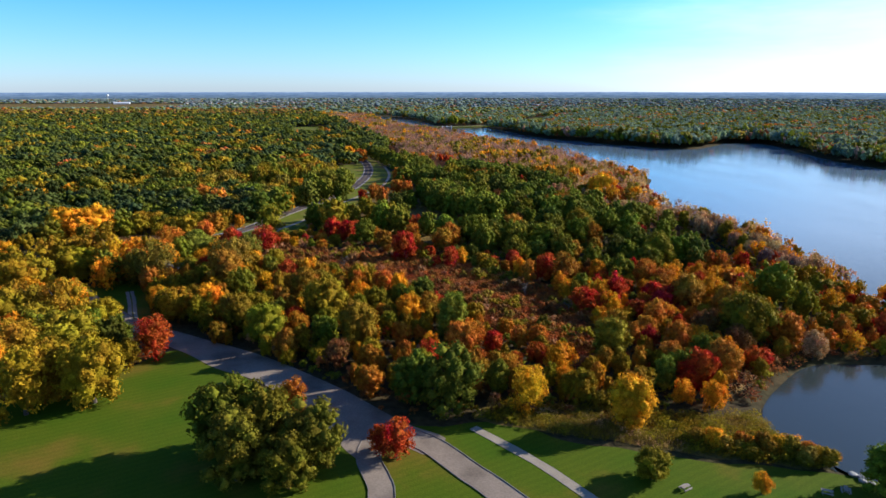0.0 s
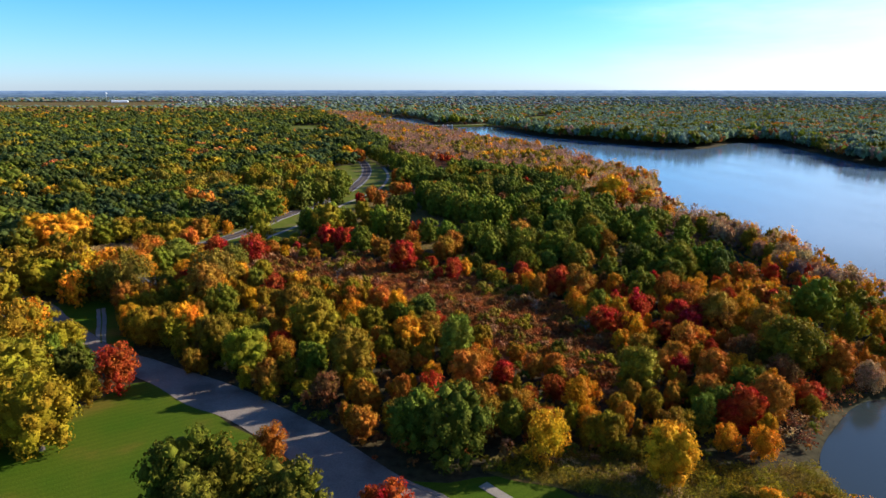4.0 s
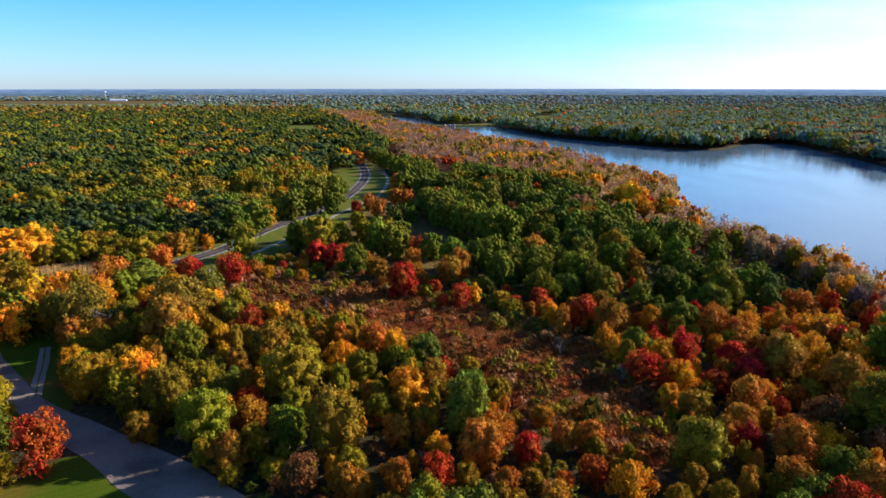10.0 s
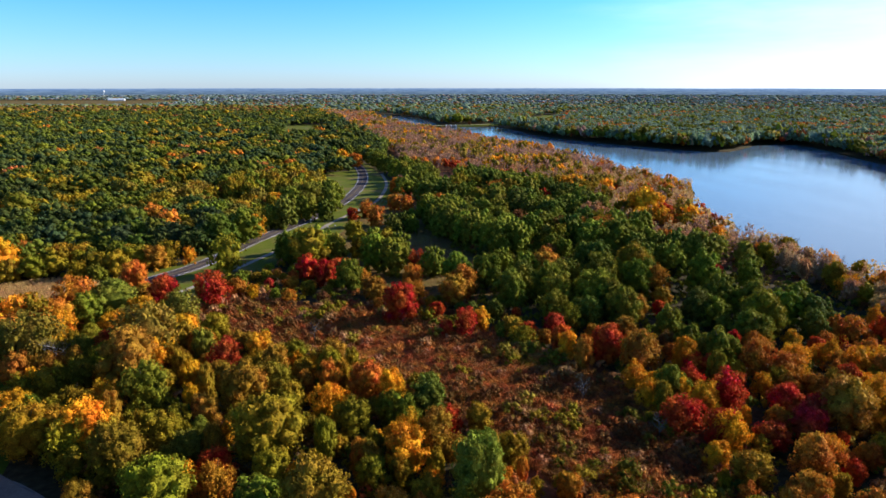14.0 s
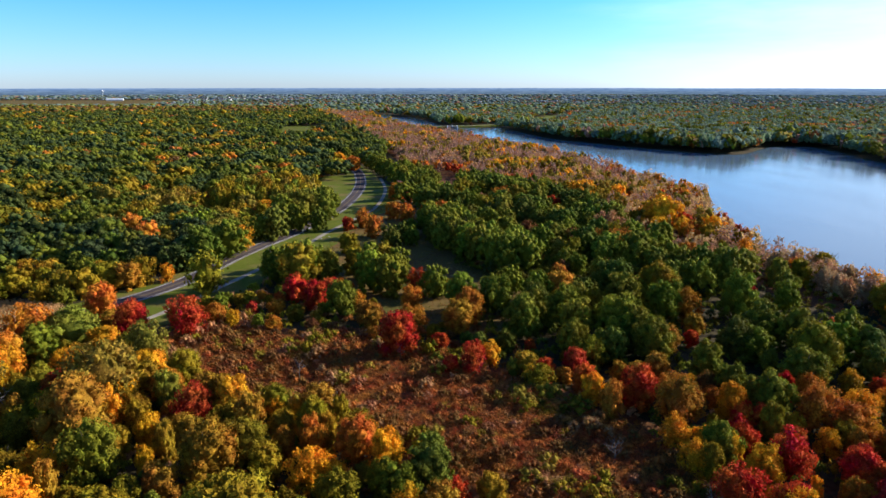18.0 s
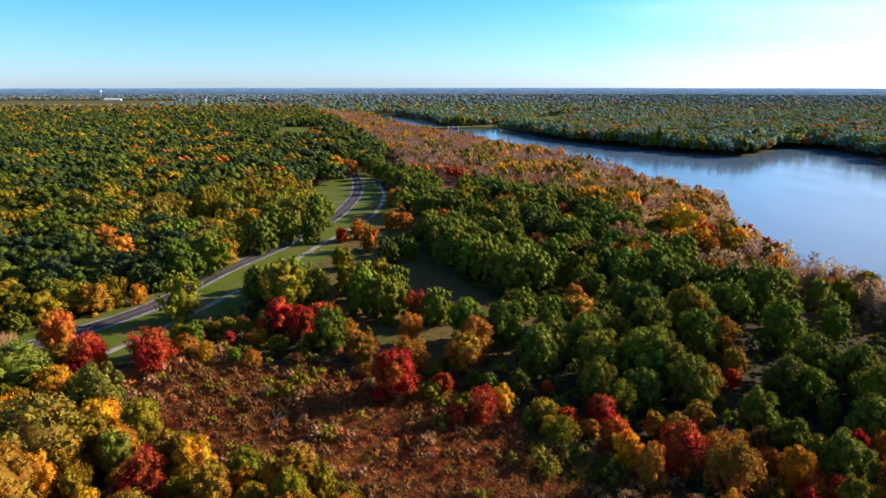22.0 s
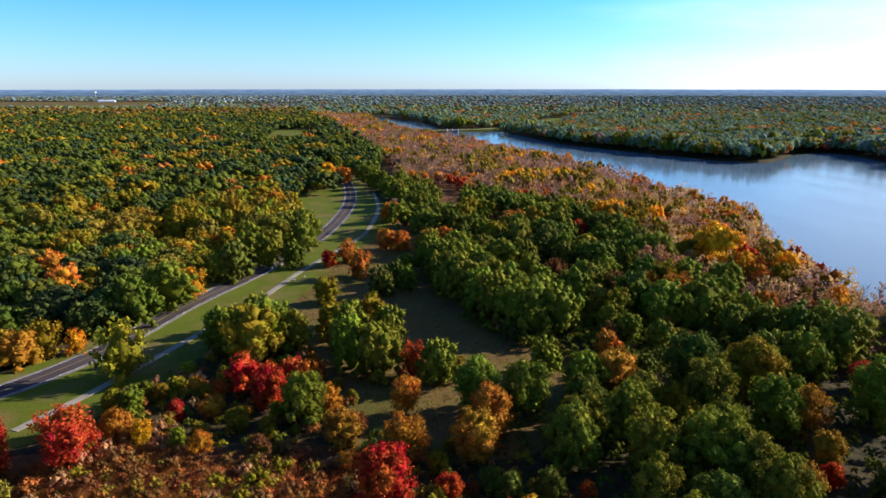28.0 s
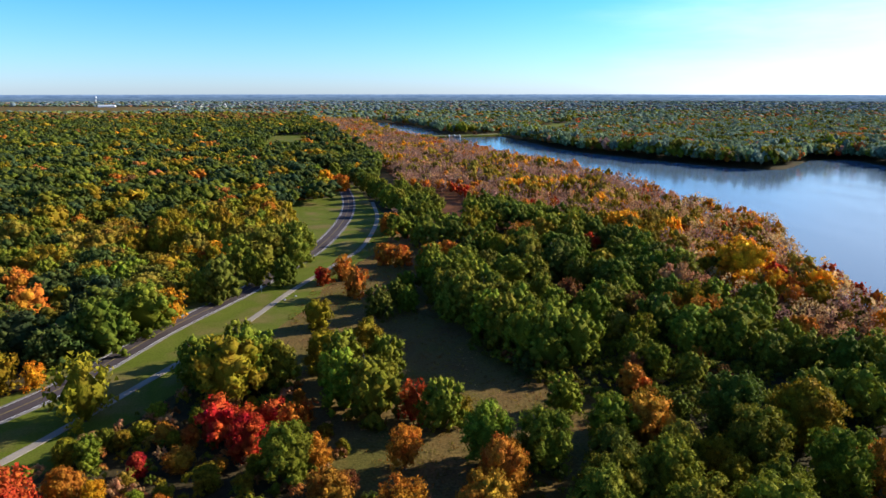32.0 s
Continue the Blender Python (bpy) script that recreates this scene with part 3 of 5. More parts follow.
# Names split the oaks and hickories by leaf colour, not by known species.
WORDS = {"green": ("oak_tree", "oak", "oak tree with a dense green crown of leaf clumps"), "dark": ("hornbeam_tree", "oak", "dark green oak tree with a dense rounded crown"),
         "olive": ("hickory_tree", "round", "hickory tree turning olive and yellow"), "yellow": ("ash_tree", "loose", "ash tree in bright golden yellow leaf"),
         "lime": ("poplar_tree", "tall", "poplar tree with yellow-green autumn leaves"), "gold": ("hickory_tree", "round", "hickory tree in golden olive leaf"), "amber": ("walnut_tree", "round", "hickory tree in amber and olive leaf"), "orange": ("maple_tree", "round", "maple tree in orange autumn leaf"),
         "scarlet": ("maple_tree", "round", "maple tree in scarlet and orange leaf"), "red": ("maple_tree", "round", "maple tree in bright red autumn leaf"),
         "crimson": ("maple_tree", "round", "small maple tree in deep crimson leaf"), "brown": ("beech_tree", "loose", "beech tree with thinning brown leaves"),
         "russet": ("beech_tree", "loose", "beech tree with sparse russet leaves"), "purple": ("dogwood_tree", "loose", "thin dogwood tree with purple-brown leaves"),
         "silver": ("willow_tree", "round", "tree in pale green leaf with distance haze painted in"), "spruce": ("spruce_tree", "tall", "dark blue-green spruce tree"), "moss": ("linden_tree", "oak", "broad-crowned tree with moss green leaves turning yellow"), "ochre": ("elm_tree", "round", "hickory tree in ochre autumn leaf"), "sage": ("oak_tree", "oak", "grey-green oak tree with a rounded crown"), "tan": ("willow_tree", "loose", "willow tree with pale tan leaves"), "wine": ("dogwood_tree", "loose", "dogwood tree with wine red leaves")}
STANDING = []


def tree(x, y, height, width, tone, form=None):
    """One tree: a foot that carries its trunk and crown."""
    name, usual, label = WORDS[tone]
    foot = tagged(new(name), label, "tree", "autumn trees of the park")
    turn = random.uniform(0, 360)
    foot.matrix_basis = pose(x, y, 0, 0, 0, turn)
    foot.empty_display_size = 0.2
    t = new("trunk", TRUNKS[random.randrange(4)])
    if usual == "round" and not form and random.random() < 0.35:
        form = "loose"
    c = new("crown", random.choice(CROWNS[(form or usual) + ("_far" if y > 300 or abs(x) > 105 else "")]))
    full = 1.05 if y < 300 else 1.14
    if (form or usual) != "tall":
        width = max(width, 0.78 * height)
    for ob in (t, c):
        ob.parent = foot
        ob.scale = (width * full, width * full, height)
    sunk = 0.03 if y < 300 else 0.09
    c.location, c.scale = (0, 0, -sunk * height), (width * full, width * full, height * (1.01 + sunk))
    v = random.uniform(0.82, 1.18)
    c.color = tuple(min(1, 0.87 * q * v * random.uniform(0.88, 1.12)) for q in PALETTE[tone]) + (1,)
    STANDING.append((x, y, width))
    return foot


OLIVE_HICKORIES = [(-110.1, 175.8, 17.5, 24.0), (-98.4, 147.6, 17.5, 15.0), (-90.9, 153.3, 17.5, 16.9), (-75.1, 135.5, 17.5, 15.2), (-85.4, 136.9, 15.8, 12.8), (-87.6, 130.5, 16.5, 13.4), (-132.2, 241.2, 17.5, 28.1), (-138.6, 225.1, 17.5, 22.2), (-134.3, 205.2, 17.5, 14.8), (42.4, 101.5, 6.2, 7.2), (-75.2, 187.7, 12.1, 10.4), (-66.1, 185.2, 10.9, 9.4), (-53.5, 178.0, 13.1, 10.3), (-43.0, 167.5, 13.8, 10.9), (-28.9, 182.9, 16.5, 13.4), (-14.3, 191.7, 10.1, 7.6), (50.4, 154.2, 13.0, 10.2), (90.1, 160.7, 17.5, 15.7), (95.3, 241.1, 15.1, 12.2), (117.3, 179.4, 12.8, 10.1)]
OLIVE_HICKORIES += [(-33.3, 206.8, 11.7, 9.0), (-78.6, 189.9, 10.5, 7.9), (-74.5, 193.1, 8.8, 6.4), (-49.3, 193.3, 8.2, 5.9), (-26.9, 176.3, 8.6, 6.2), (-73.7, 310.6, 15.0, 12.0), (-0.4, 483.5, 10.8, 8.2), (-31.7, 364.3, 10.3, 7.8), (-25.6, 335.2, 11.6, 8.9), (-43.9, 316.9, 17.5, 14.5), (53.0, 283.8, 9.8, 7.3), (76.4, 294.5, 15.4, 12.4), (54.7, 280.6, 8.3, 6.0), (-15.1, 346.8, 10.2, 7.7)]
LIME_POPLARS = [(-97.2, 193.7, 15.4, 10.9), (9.3, 169.9, 15.7, 11.2), (58.5, 137.5, 9.5, 6.2), (18.0, 135.7, 9.5, 6.2), (-59.6, 451.0, 17.5, 19.8), (-63.6, 428.2, 17.5, 16.0), (-51.1, 443.7, 16.5, 11.8)]
YELLOW_ASHES = [(-163.5, 304.5, 17.5, 27.0), (60.3, 96.2, 4.6, 3.6), (-64.6, 187.8, 13.0, 10.2), (-41.5, 172.5, 8.8, 7.4), (34.8, 145.4, 9.9, 7.4), (24.0, 127.7, 11.3, 8.7), (44.8, 120.4, 12.2, 9.5), (59.5, 129.4, 6.7, 4.5), (-20.1, 199.1, 10.2, 7.6), (-16.1, 200.5, 6.7, 4.5), (77.6, 206.8, 6.5, 4.3), (90.5, 217.0, 9.3, 6.8), (95.4, 195.1, 11.5, 8.8), (-67.2, 201.3, 9.9, 7.4), (-67.4, 191.7, 9.4, 6.9), (-70.9, 648.0, 15.4, 12.4), (-52.6, 714.2, 13.1, 10.4), (116.7, 406.0, 16.9, 13.7), (134.6, 406.4, 6.9, 4.6), (-56.3, 279.1, 6.2, 4.0), (-77.5, 371.1, 11.3, 8.7), (-93.7, 326.5, 7.1, 4.9)]
SCARLET_MAPLES = [(-71.5, 161.0, 12.0, 10.6), (-5.0, 110.5, 8.5, 7.6), (-8.5, 112.5, 6.5, 5.0), (19.7, 158.3, 7.3, 4.5), (30.0, 151.1, 7.1, 4.2), (2.8, 150.2, 8.3, 5.2), (37.3, 234.1, 8.7, 5.6), (47.2, 226.9, 11.4, 7.7), (-80.1, 231.1, 9.9, 6.6), (-36.6, 176.5, 8.9, 5.7), (-37.0, 409.5, 7.5, 4.6), (73.0, 448.7, 10.9, 7.4), (-2.3, 308.3, 9.3, 6.1)]
BEND_OAKS = [(-13, 546, 17, 12), (-8, 562, 16, 12), (-20, 568, 16, 11), (-11, 582, 16, 12), (-25, 590, 17, 11), (-14, 602, 15, 12), (-31, 610, 16, 11), (-38, 628, 16, 12), (-9, 529, 15, 11), (-45, 655, 15, 12), (-58, 690, 15, 14), (-70, 700, 15, 14), (-84, 690, 15, 14)]
BEND_POPLARS = [(2, 552, 14, 10), (4, 572, 14, 10), (8, 540, 14, 10), (-2, 592, 14, 9)]
LAWN_OAKS = [(-38.9, 114.0, 16.8, 14.0), (-20.5, 106.5, 15.2, 12.5), (-34.0, 104.0, 15.0, 12.5), (-30.5, 111.5, 16.2, 12.0), (-24.0, 101.5, 12.0, 10.5)]
FIELD_EDGE_OAKS = [(x + 8.5 * k + random.uniform(-1, 1), y + 3 * k + random.uniform(-1, 1), random.uniform(15, 17.5), random.uniform(11, 13)) for k in (0, 1) for x, y in smooth_line([(31, 333), (23, 346), (17, 360), (10, 380), (4, 400)], 7.5)]
DRIVE_OAKS = [(6.7, 128.6, 16.5, 13.7), (-1.5, 133.0, 13.0, 10.5)]
GREEN_OAKS = [(82.8, 96.0, 9.5, 9.0), (-26.7, 166.4, 9.9, 8.1), (72.2, 146.8, 11.0, 8.0), (115.6, 193.5, 17.5, 15.5), (74.0, 221.0, 12.1, 9.0), (59.1, 251.3, 13.1, 9.9), (-59.3, 202.6, 13.9, 10.6), (31.3, 310.8, 10.3, 7.5), (3.7, 304.8, 12.9, 9.7), (-17.9, 314.5, 15.4, 11.9), (-9.4, 328.5, 13.2, 9.9), (-49.0, 342.9, 12.1, 9.0), (-39.4, 331.1, 13.3, 10.0), (-55.7, 331.9, 11.7, 8.7), (-25.1, 286.0, 13.3, 10.1), (37.0, 292.9, 13.2, 10.0), (31.3, 275.5, 13.0, 9.8), (42.2, 278.1, 13.3, 10.1), (62.0, 286.3, 15.0, 11.6), (58.6, 271.7, 12.7, 9.5)]
GREEN_OAKS += [(71.9, 277.6, 15.2, 11.7), (-81.7, 362.4, 17.5, 17.3), (-71.0, 423.3, 17.5, 15.6), (-75.3, 390.4, 13.1, 9.9), (65.4, 322.5, 9.6, 6.8)]
ORANGE_MAPLES = [(-28.6, 128.8, 8.5, 5.2), (-35.3, 171.8, 9.5, 6.0), (-5.2, 166.0, 7.8, 4.7), (10.9, 157.2, 10.9, 7.1), (27.6, 163.3, 7.1, 4.1), (68.4, 154.5, 11.2, 7.3), (70.2, 174.8, 10.8, 6.9), (73.6, 140.5, 11.7, 7.6), (99.8, 158.5, 11.6, 7.5), (-103.6, 260.3, 15.6, 10.7), (-99.0, 288.5, 12.5, 8.3), (-12.8, 207.7, 10.6, 6.8), (72.0, 190.2, 7.3, 4.3), (80.4, 216.1, 11.3, 7.3), (70.9, 159.9, 9.5, 6.0), (82.3, 178.1, 6.3, 3.5), (14.7, 285.6, 9.5, 5.9), (-3.6, 289.8, 9.7, 6.1)]
ORANGE_MAPLES += [(14.1, 281.0, 12.2, 7.0), (-16, 496, 11, 8), (-24, 395, 7, 5), (-30, 416, 6.5, 5), (-8, 436, 9, 7), (6, 440, 9, 7), (-57.4, 233.0, 9.0, 7.5), (-84.0, 530.0, 12.0, 9.5), (-81.3, 600.3, 9.1, 6.5), (-58.0, 640.0, 13.0, 11.0), (-3.6, 273.5, 9.0, 9.5), (9.7, 279.2, 6.8, 3.9), (-16.0, 495.7, 12.8, 8.5), (-15.5, 436.4, 10.2, 6.5), (-8.5, 434.0, 9.5, 6.0), (2.5, 432.8, 10.7, 6.9), (10.7, 442.5, 9.8, 6.2), (-23.9, 394.9, 11.4, 7.4), (-30.1, 414.0, 10.6, 6.8), (80.5, 353.3, 14.0, 9.4), (69.3, 327.4, 5.4, 2.8), (-27.2, 301.0, 8.9, 5.5), (-20.0, 290.1, 7.5, 4.4), (-61.7, 280.2, 8.2, 5.0), (-53.2, 300.8, 5.0, 2.5), (44.3, 295.0, 13.2, 8.8), (10.5, 276.9, 6.7, 3.8), (49.0, 318.5, 8.6, 5.3), (78.1, 277.5, 13.0, 8.7)]
DARK_OAKS = [(-83.0, 161.5, 12.1, 9.0), (-83.5, 166.0, 10.5, 7.6), (0.9, 198.1, 10.8, 7.8), (1.5, 203.8, 9.4, 6.7), (-50.9, 408.3, 12.6, 9.5), (26.5, 294.2, 4.8, 2.7), (-86.9, 346.7, 17.5, 15.8), (-68.9, 392.2, 17.5, 13.7), (-8.9, 384.3, 10.4, 7.5), (-13.7, 372.9, 11.9, 8.8)]
BROWN_OAKS = [(-21.5, 150.9, 8.8, 6.4), (84.5, 154.1, 9.8, 7.3), (80.4, 165.0, 10.4, 7.9)]
RED_MAPLES = [(65.3, 199.0, 11.0, 6.5), (61.4, 207.9, 7.8, 5.0), (61.5, 189.9, 7.2, 4.6), (76.5, 195.7, 9.3, 6.3), (-81.5, 270.0, 13.0, 10.0), (-66.8, 272.5, 12.5, 12.0), (-41.7, 301.0, 10.8, 7.6), (-35.8, 302.1, 7.9, 5.1), (-31.2, 303.0, 8.9, 6.0), (-6.4, 257.1, 13.8, 10.0), (12.4, 246.8, 8.9, 6.0), (-48.2, 222.0, 10.3, 7.1), (5.5, 192.8, 6.9, 4.3), (63.3, 213.0, 6.1, 3.6), (-34.3, 294.1, 10.8, 7.6), (-8.5, 487.3, 6.4, 3.9)]
CRIMSON_MAPLES = [(76.3, 187.2, 9.5, 5.6), (79.7, 200.8, 7.1, 4.6), (80.2, 192.1, 8.9, 6.3), (63.2, 160.6, 7.3, 4.8), (104.9, 298.0, 8.1, 5.5), (-53.1, 288.9, 5.3, 3.1)]
AMBER_HICKORIES = [(-16.8, 162.9, 15.5, 10.6), (86.1, 190.4, 14.0, 9.4), (94.1, 179.9, 13.0, 8.6), (52.5, 218.1, 13.1, 8.7), (-67.4, 213.9, 17.3, 12.0), (-38.3, 201.9, 13.9, 9.3)]
OCHRE_HICKORIES, RUSSET_BEECHES = [(-100.0, 222.9, 17.5, 19.1), (-68.3, 248.8, 14.4, 11.5), (-69.7, 229.2, 17.5, 16.1)], []
GREEN_OAKS += [(-42.4, 323.6, 17.2, 11.5), (-53.2, 324.5, 14.5, 10.5), (-34.5, 325.0, 13.5, 10.0), (-11.0, 308.5, 16.4, 12.5), (-19.5, 325.8, 15.5, 10.5), (22.5, 288.0, 14.5, 10.0), (12.0, 291.0, 13.5, 9.5), (28.0, 268.5, 14.0, 10.0), (32.4, 351.5, 8.2, 5.6), (39.1, 300.9, 10.7, 7.8), (47.2, 286.1, 11.9, 8.8), (42.7, 266.6, 13.5, 10.3), (36.5, 277.0, 10.3, 7.4), (69.1, 291.6, 10.6, 7.7), (96.0, 281.5, 16.1, 12.5), (106.0, 308.9, 17.1, 13.3), (93.9, 304.0, 14.5, 11.1), (112.1, 324.9, 14.0, 10.6), (114.6, 286.6, 11.7, 8.7), (121.8, 298.9, 11.1, 8.1), (67.7, 239.2, 11.4, 8.4), (70.0, 230.9, 9.7, 6.9), (72.0, 225.7, 8.3, 5.7), (-133.7, 404.9, 13.7, 10.4), (-61.3, 409.6, 14.1, 10.7), (6.2, 387.8, 13.1, 9.9), (10.9, 406.1, 11.2, 8.2), (18.2, 475.8, 12.2, 9.1), (32.5, 484.1, 11.8, 8.8), (65.0, 452.3, 16.5, 12.8), (23.9, 376.6, 14.2, 10.8), (30.3, 371.1, 13.9, 10.6)]
GREEN_OAKS += [(39.7, 364.7, 13.9, 10.6), (50.1, 364.8, 12.0, 8.9), (38.6, 377.2, 14.3, 10.9), (14.5, 371.4, 10.3, 7.4), (8.4, 372.2, 11.9, 8.8), (-5.0, 378.5, 10.1, 7.3), (-5.4, 397.5, 9.5, 6.8), (78.6, 391.7, 13.4, 10.2), (65.4, 375.3, 14.2, 10.8), (55.2, 335.4, 10.2, 7.3), (95.8, 352.4, 12.9, 9.7), (102.4, 371.2, 10.4, 7.5), (97.1, 337.4, 12.4, 9.2), (98.9, 330.2, 11.9, 8.9), (83.7, 337.8, 12.4, 9.2), (88.9, 330.5, 11.9, 8.9), (78.1, 338.8, 12.1, 9.0), (70.6, 339.0, 12.1, 9.0), (58.1, 329.1, 9.9, 7.1)]
DARK_OAKS += [(55.3, 305.9, 7.3, 4.8), (21.8, 257.8, 7.5, 5.0), (14.9, 258.1, 6.7, 4.3), (11.8, 262.6, 5.1, 2.9), (29.4, 249.6, 5.2, 3.0), (81.1, 257.6, 5.9, 3.6)]
OLIVE_HICKORIES += [(-74.6, 252.6, 10.0, 9.0), (-73.2, 243.0, 10.0, 9.0), (-64.9, 236.0, 10.0, 9.0), (8.3, 307.0, 6.7, 4.5), (42.4, 248.0, 9.2, 6.8), (102.2, 265.1, 7.3, 5.1), (-184.3, 498.1, 17.5, 15.3), (-214.6, 524.2, 11.7, 9.1), (-140.1, 415.0, 15.5, 12.5), (-113.2, 377.3, 11.5, 8.9), (-106.6, 453.6, 9.8, 7.3), (-159.2, 591.3, 13.7, 10.8), (22.4, 444.8, 9.7, 7.2), (33.0, 434.1, 14.4, 11.5), (53.5, 457.5, 15.6, 12.6), (59.7, 342.3, 11.8, 9.1)]
YELLOW_ASHES += [(120.0, 403.0, 18.0, 15.0), (121.0, 411.0, 18.0, 15.0), (134.0, 352.0, 9.0, 7.0), (-84.0, 259.6, 9.5, 9.2), (-66.0, 244.0, 9.0, 9.1), (-66.7, 230.1, 9.0, 9.1), (61.0, 232.2, 6.0, 3.9), (-107.9, 429.6, 7.2, 4.9), (-93.2, 422.6, 7.8, 5.5), (-64.5, 420.2, 7.0, 4.8)]
LIME_POPLARS += [(127.0, 314.0, 11.5, 7.8), (21.7, 242.9, 6.0, 3.4), (85.4, 243.1, 7.7, 4.7), (-74.8, 454.0, 17.0, 12.2), (-51.6, 433.9, 14.6, 10.2), (26.8, 419.0, 8.8, 5.7), (42.2, 427.2, 16.3, 11.7)]
RED_MAPLES += [(6.8, 246.2, 5.6, 3.2), (51.7, 232.7, 6.7, 4.1), (113.5, 380.9, 6.3, 3.8)]
CRIMSON_MAPLES += [(108.2, 296.4, 6.7, 4.3), (37.3, 243.6, 7.9, 5.3)]
SCARLET_MAPLES += [(28.6, 258.6, 4.3, 2.0), (29.5, 242.2, 6.5, 3.8), (4.3, 258.4, 6.8, 4.0), (73.4, 260.2, 5.4, 2.9)]
ORANGE_MAPLES += [(-57.4, 233.0, 9.0, 7.5), (-84.0, 530.0, 12.0, 9.5), (-81.3, 600.3, 9.1, 6.5), (-58.0, 640.0, 13.0, 11.0), (47.5, 346.3, 5.1, 2.5), (71.4, 334.1, 5.4, 2.8), (11.1, 282.1, 6.5, 3.6), (54.2, 225.9, 9.6, 6.0), (-220.3, 645.0, 13.4, 8.9), (-171.8, 501.2, 10.6, 6.8), (-129.4, 382.2, 15.8, 10.8), (-113.5, 360.1, 16.5, 11.3), (50.6, 427.5, 6.5, 3.6), (109.1, 350.1, 8.5, 5.2)]
BROWN_OAKS += [(52.3, 327.1, 7.1, 4.8), (64.5, 231.7, 7.1, 4.8), (-200.6, 625.1, 14.6, 11.7), (47.9, 377.6, 11.8, 9.1), (65.5, 364.0, 11.2, 8.6)]
AMBER_HICKORIES += [(-15.9, 276.2, 10.0, 6.2), (9.9, 271.1, 11.8, 6.5), (46.5, 302.0, 9.9, 7.0), (64.0, 254.6, 9.8, 7.0), (56.3, 240.5, 8.0, 5.4), (76.9, 267.4, 7.9, 5.4), (47.3, 240.1, 6.1, 3.7), (50.7, 237.3, 7.1, 4.7), (-117.0, 414.4, 9.0, 6.3), (29.4, 467.0, 7.7, 5.2), (42.6, 452.3, 15.9, 12.3), (76.6, 365.4, 9.7, 6.9)]
OCHRE_HICKORIES += [(-174.1, 454.5, 17.5, 14.5), (-142.9, 439.5, 14.4, 11.5), (-134.8, 443.8, 14.6, 11.7), (-133.8, 464.0, 12.8, 10.1), (-129.8, 411.8, 10.9, 8.3), (-123.1, 412.0, 8.6, 6.2), (-94.4, 443.7, 13.6, 10.8), (-88.6, 379.2, 11.6, 9.0), (-85.9, 387.8, 10.0, 7.5), (-148.1, 595.3, 13.8, 10.9), (-173.4, 599.4, 11.5, 8.8), (56.2, 350.7, 10.5, 8.0), (69.2, 357.0, 9.1, 6.6)]
RUSSET_BEECHES += [(85.7, 384.8, 14.2, 11.4), (91.8, 380.8, 12.0, 9.3)]
# the tall golden row west of the road
for row in range(6):
    for col in range(7):
        tree(-67 - 7.4 * col + random.uniform(-1.6, 1.6) - 0.25 * row * col, 450 + 9 * row + random.uniform(-2, 2), random.uniform(14.5, 18), random.uniform(8.5, 11), ("gold", "gold", "ochre", "gold", "lime", "gold", "olive")[(row * 3 + col * 2) % 7], "tall")
for places, tone in ((LAWN_OAKS, "moss"), (FIELD_EDGE_OAKS, "green"), (DRIVE_OAKS, "dark"), (BEND_OAKS, "green"), (BEND_POPLARS, "lime"), (OCHRE_HICKORIES, "ochre"), (RUSSET_BEECHES, "russet"), (AMBER_HICKORIES, "amber"), (OLIVE_HICKORIES, "olive"), (LIME_POPLARS, "lime"), (YELLOW_ASHES, "yellow"), (SCARLET_MAPLES, "scarlet"), (GREEN_OAKS, "green"), (ORANGE_MAPLES, "orange"), (DARK_OAKS, "dark"), (BROWN_OAKS, "brown"), (RED_MAPLES, "red"), (CRIMSON_MAPLES, "crimson")):
    for x, y, h, w in [q for p in places for q in ([p] if p[3] < 18 else [(p[0] + p[3] * 0.27 * math.cos(a), p[1] + p[3] * 0.27 * math.sin(a), p[2] * k, p[3] * 0.56) for a, k in ((0.3, 1.0), (2.2, 0.85), (3.6, 0.95), (5.2, 0.8))])]:
        spot = np.array([x]), np.array([y])
        if min(distance_to(SPUR, *spot, False)[0], distance_to(DRIVE_C, *spot, False)[0]) < 5.5:
            continue
        tree(x, y, h, w, "gold" if tone == "olive" and x < -62 and y < 310 else tone, "round" if tone == "yellow" and w > 9 else None)


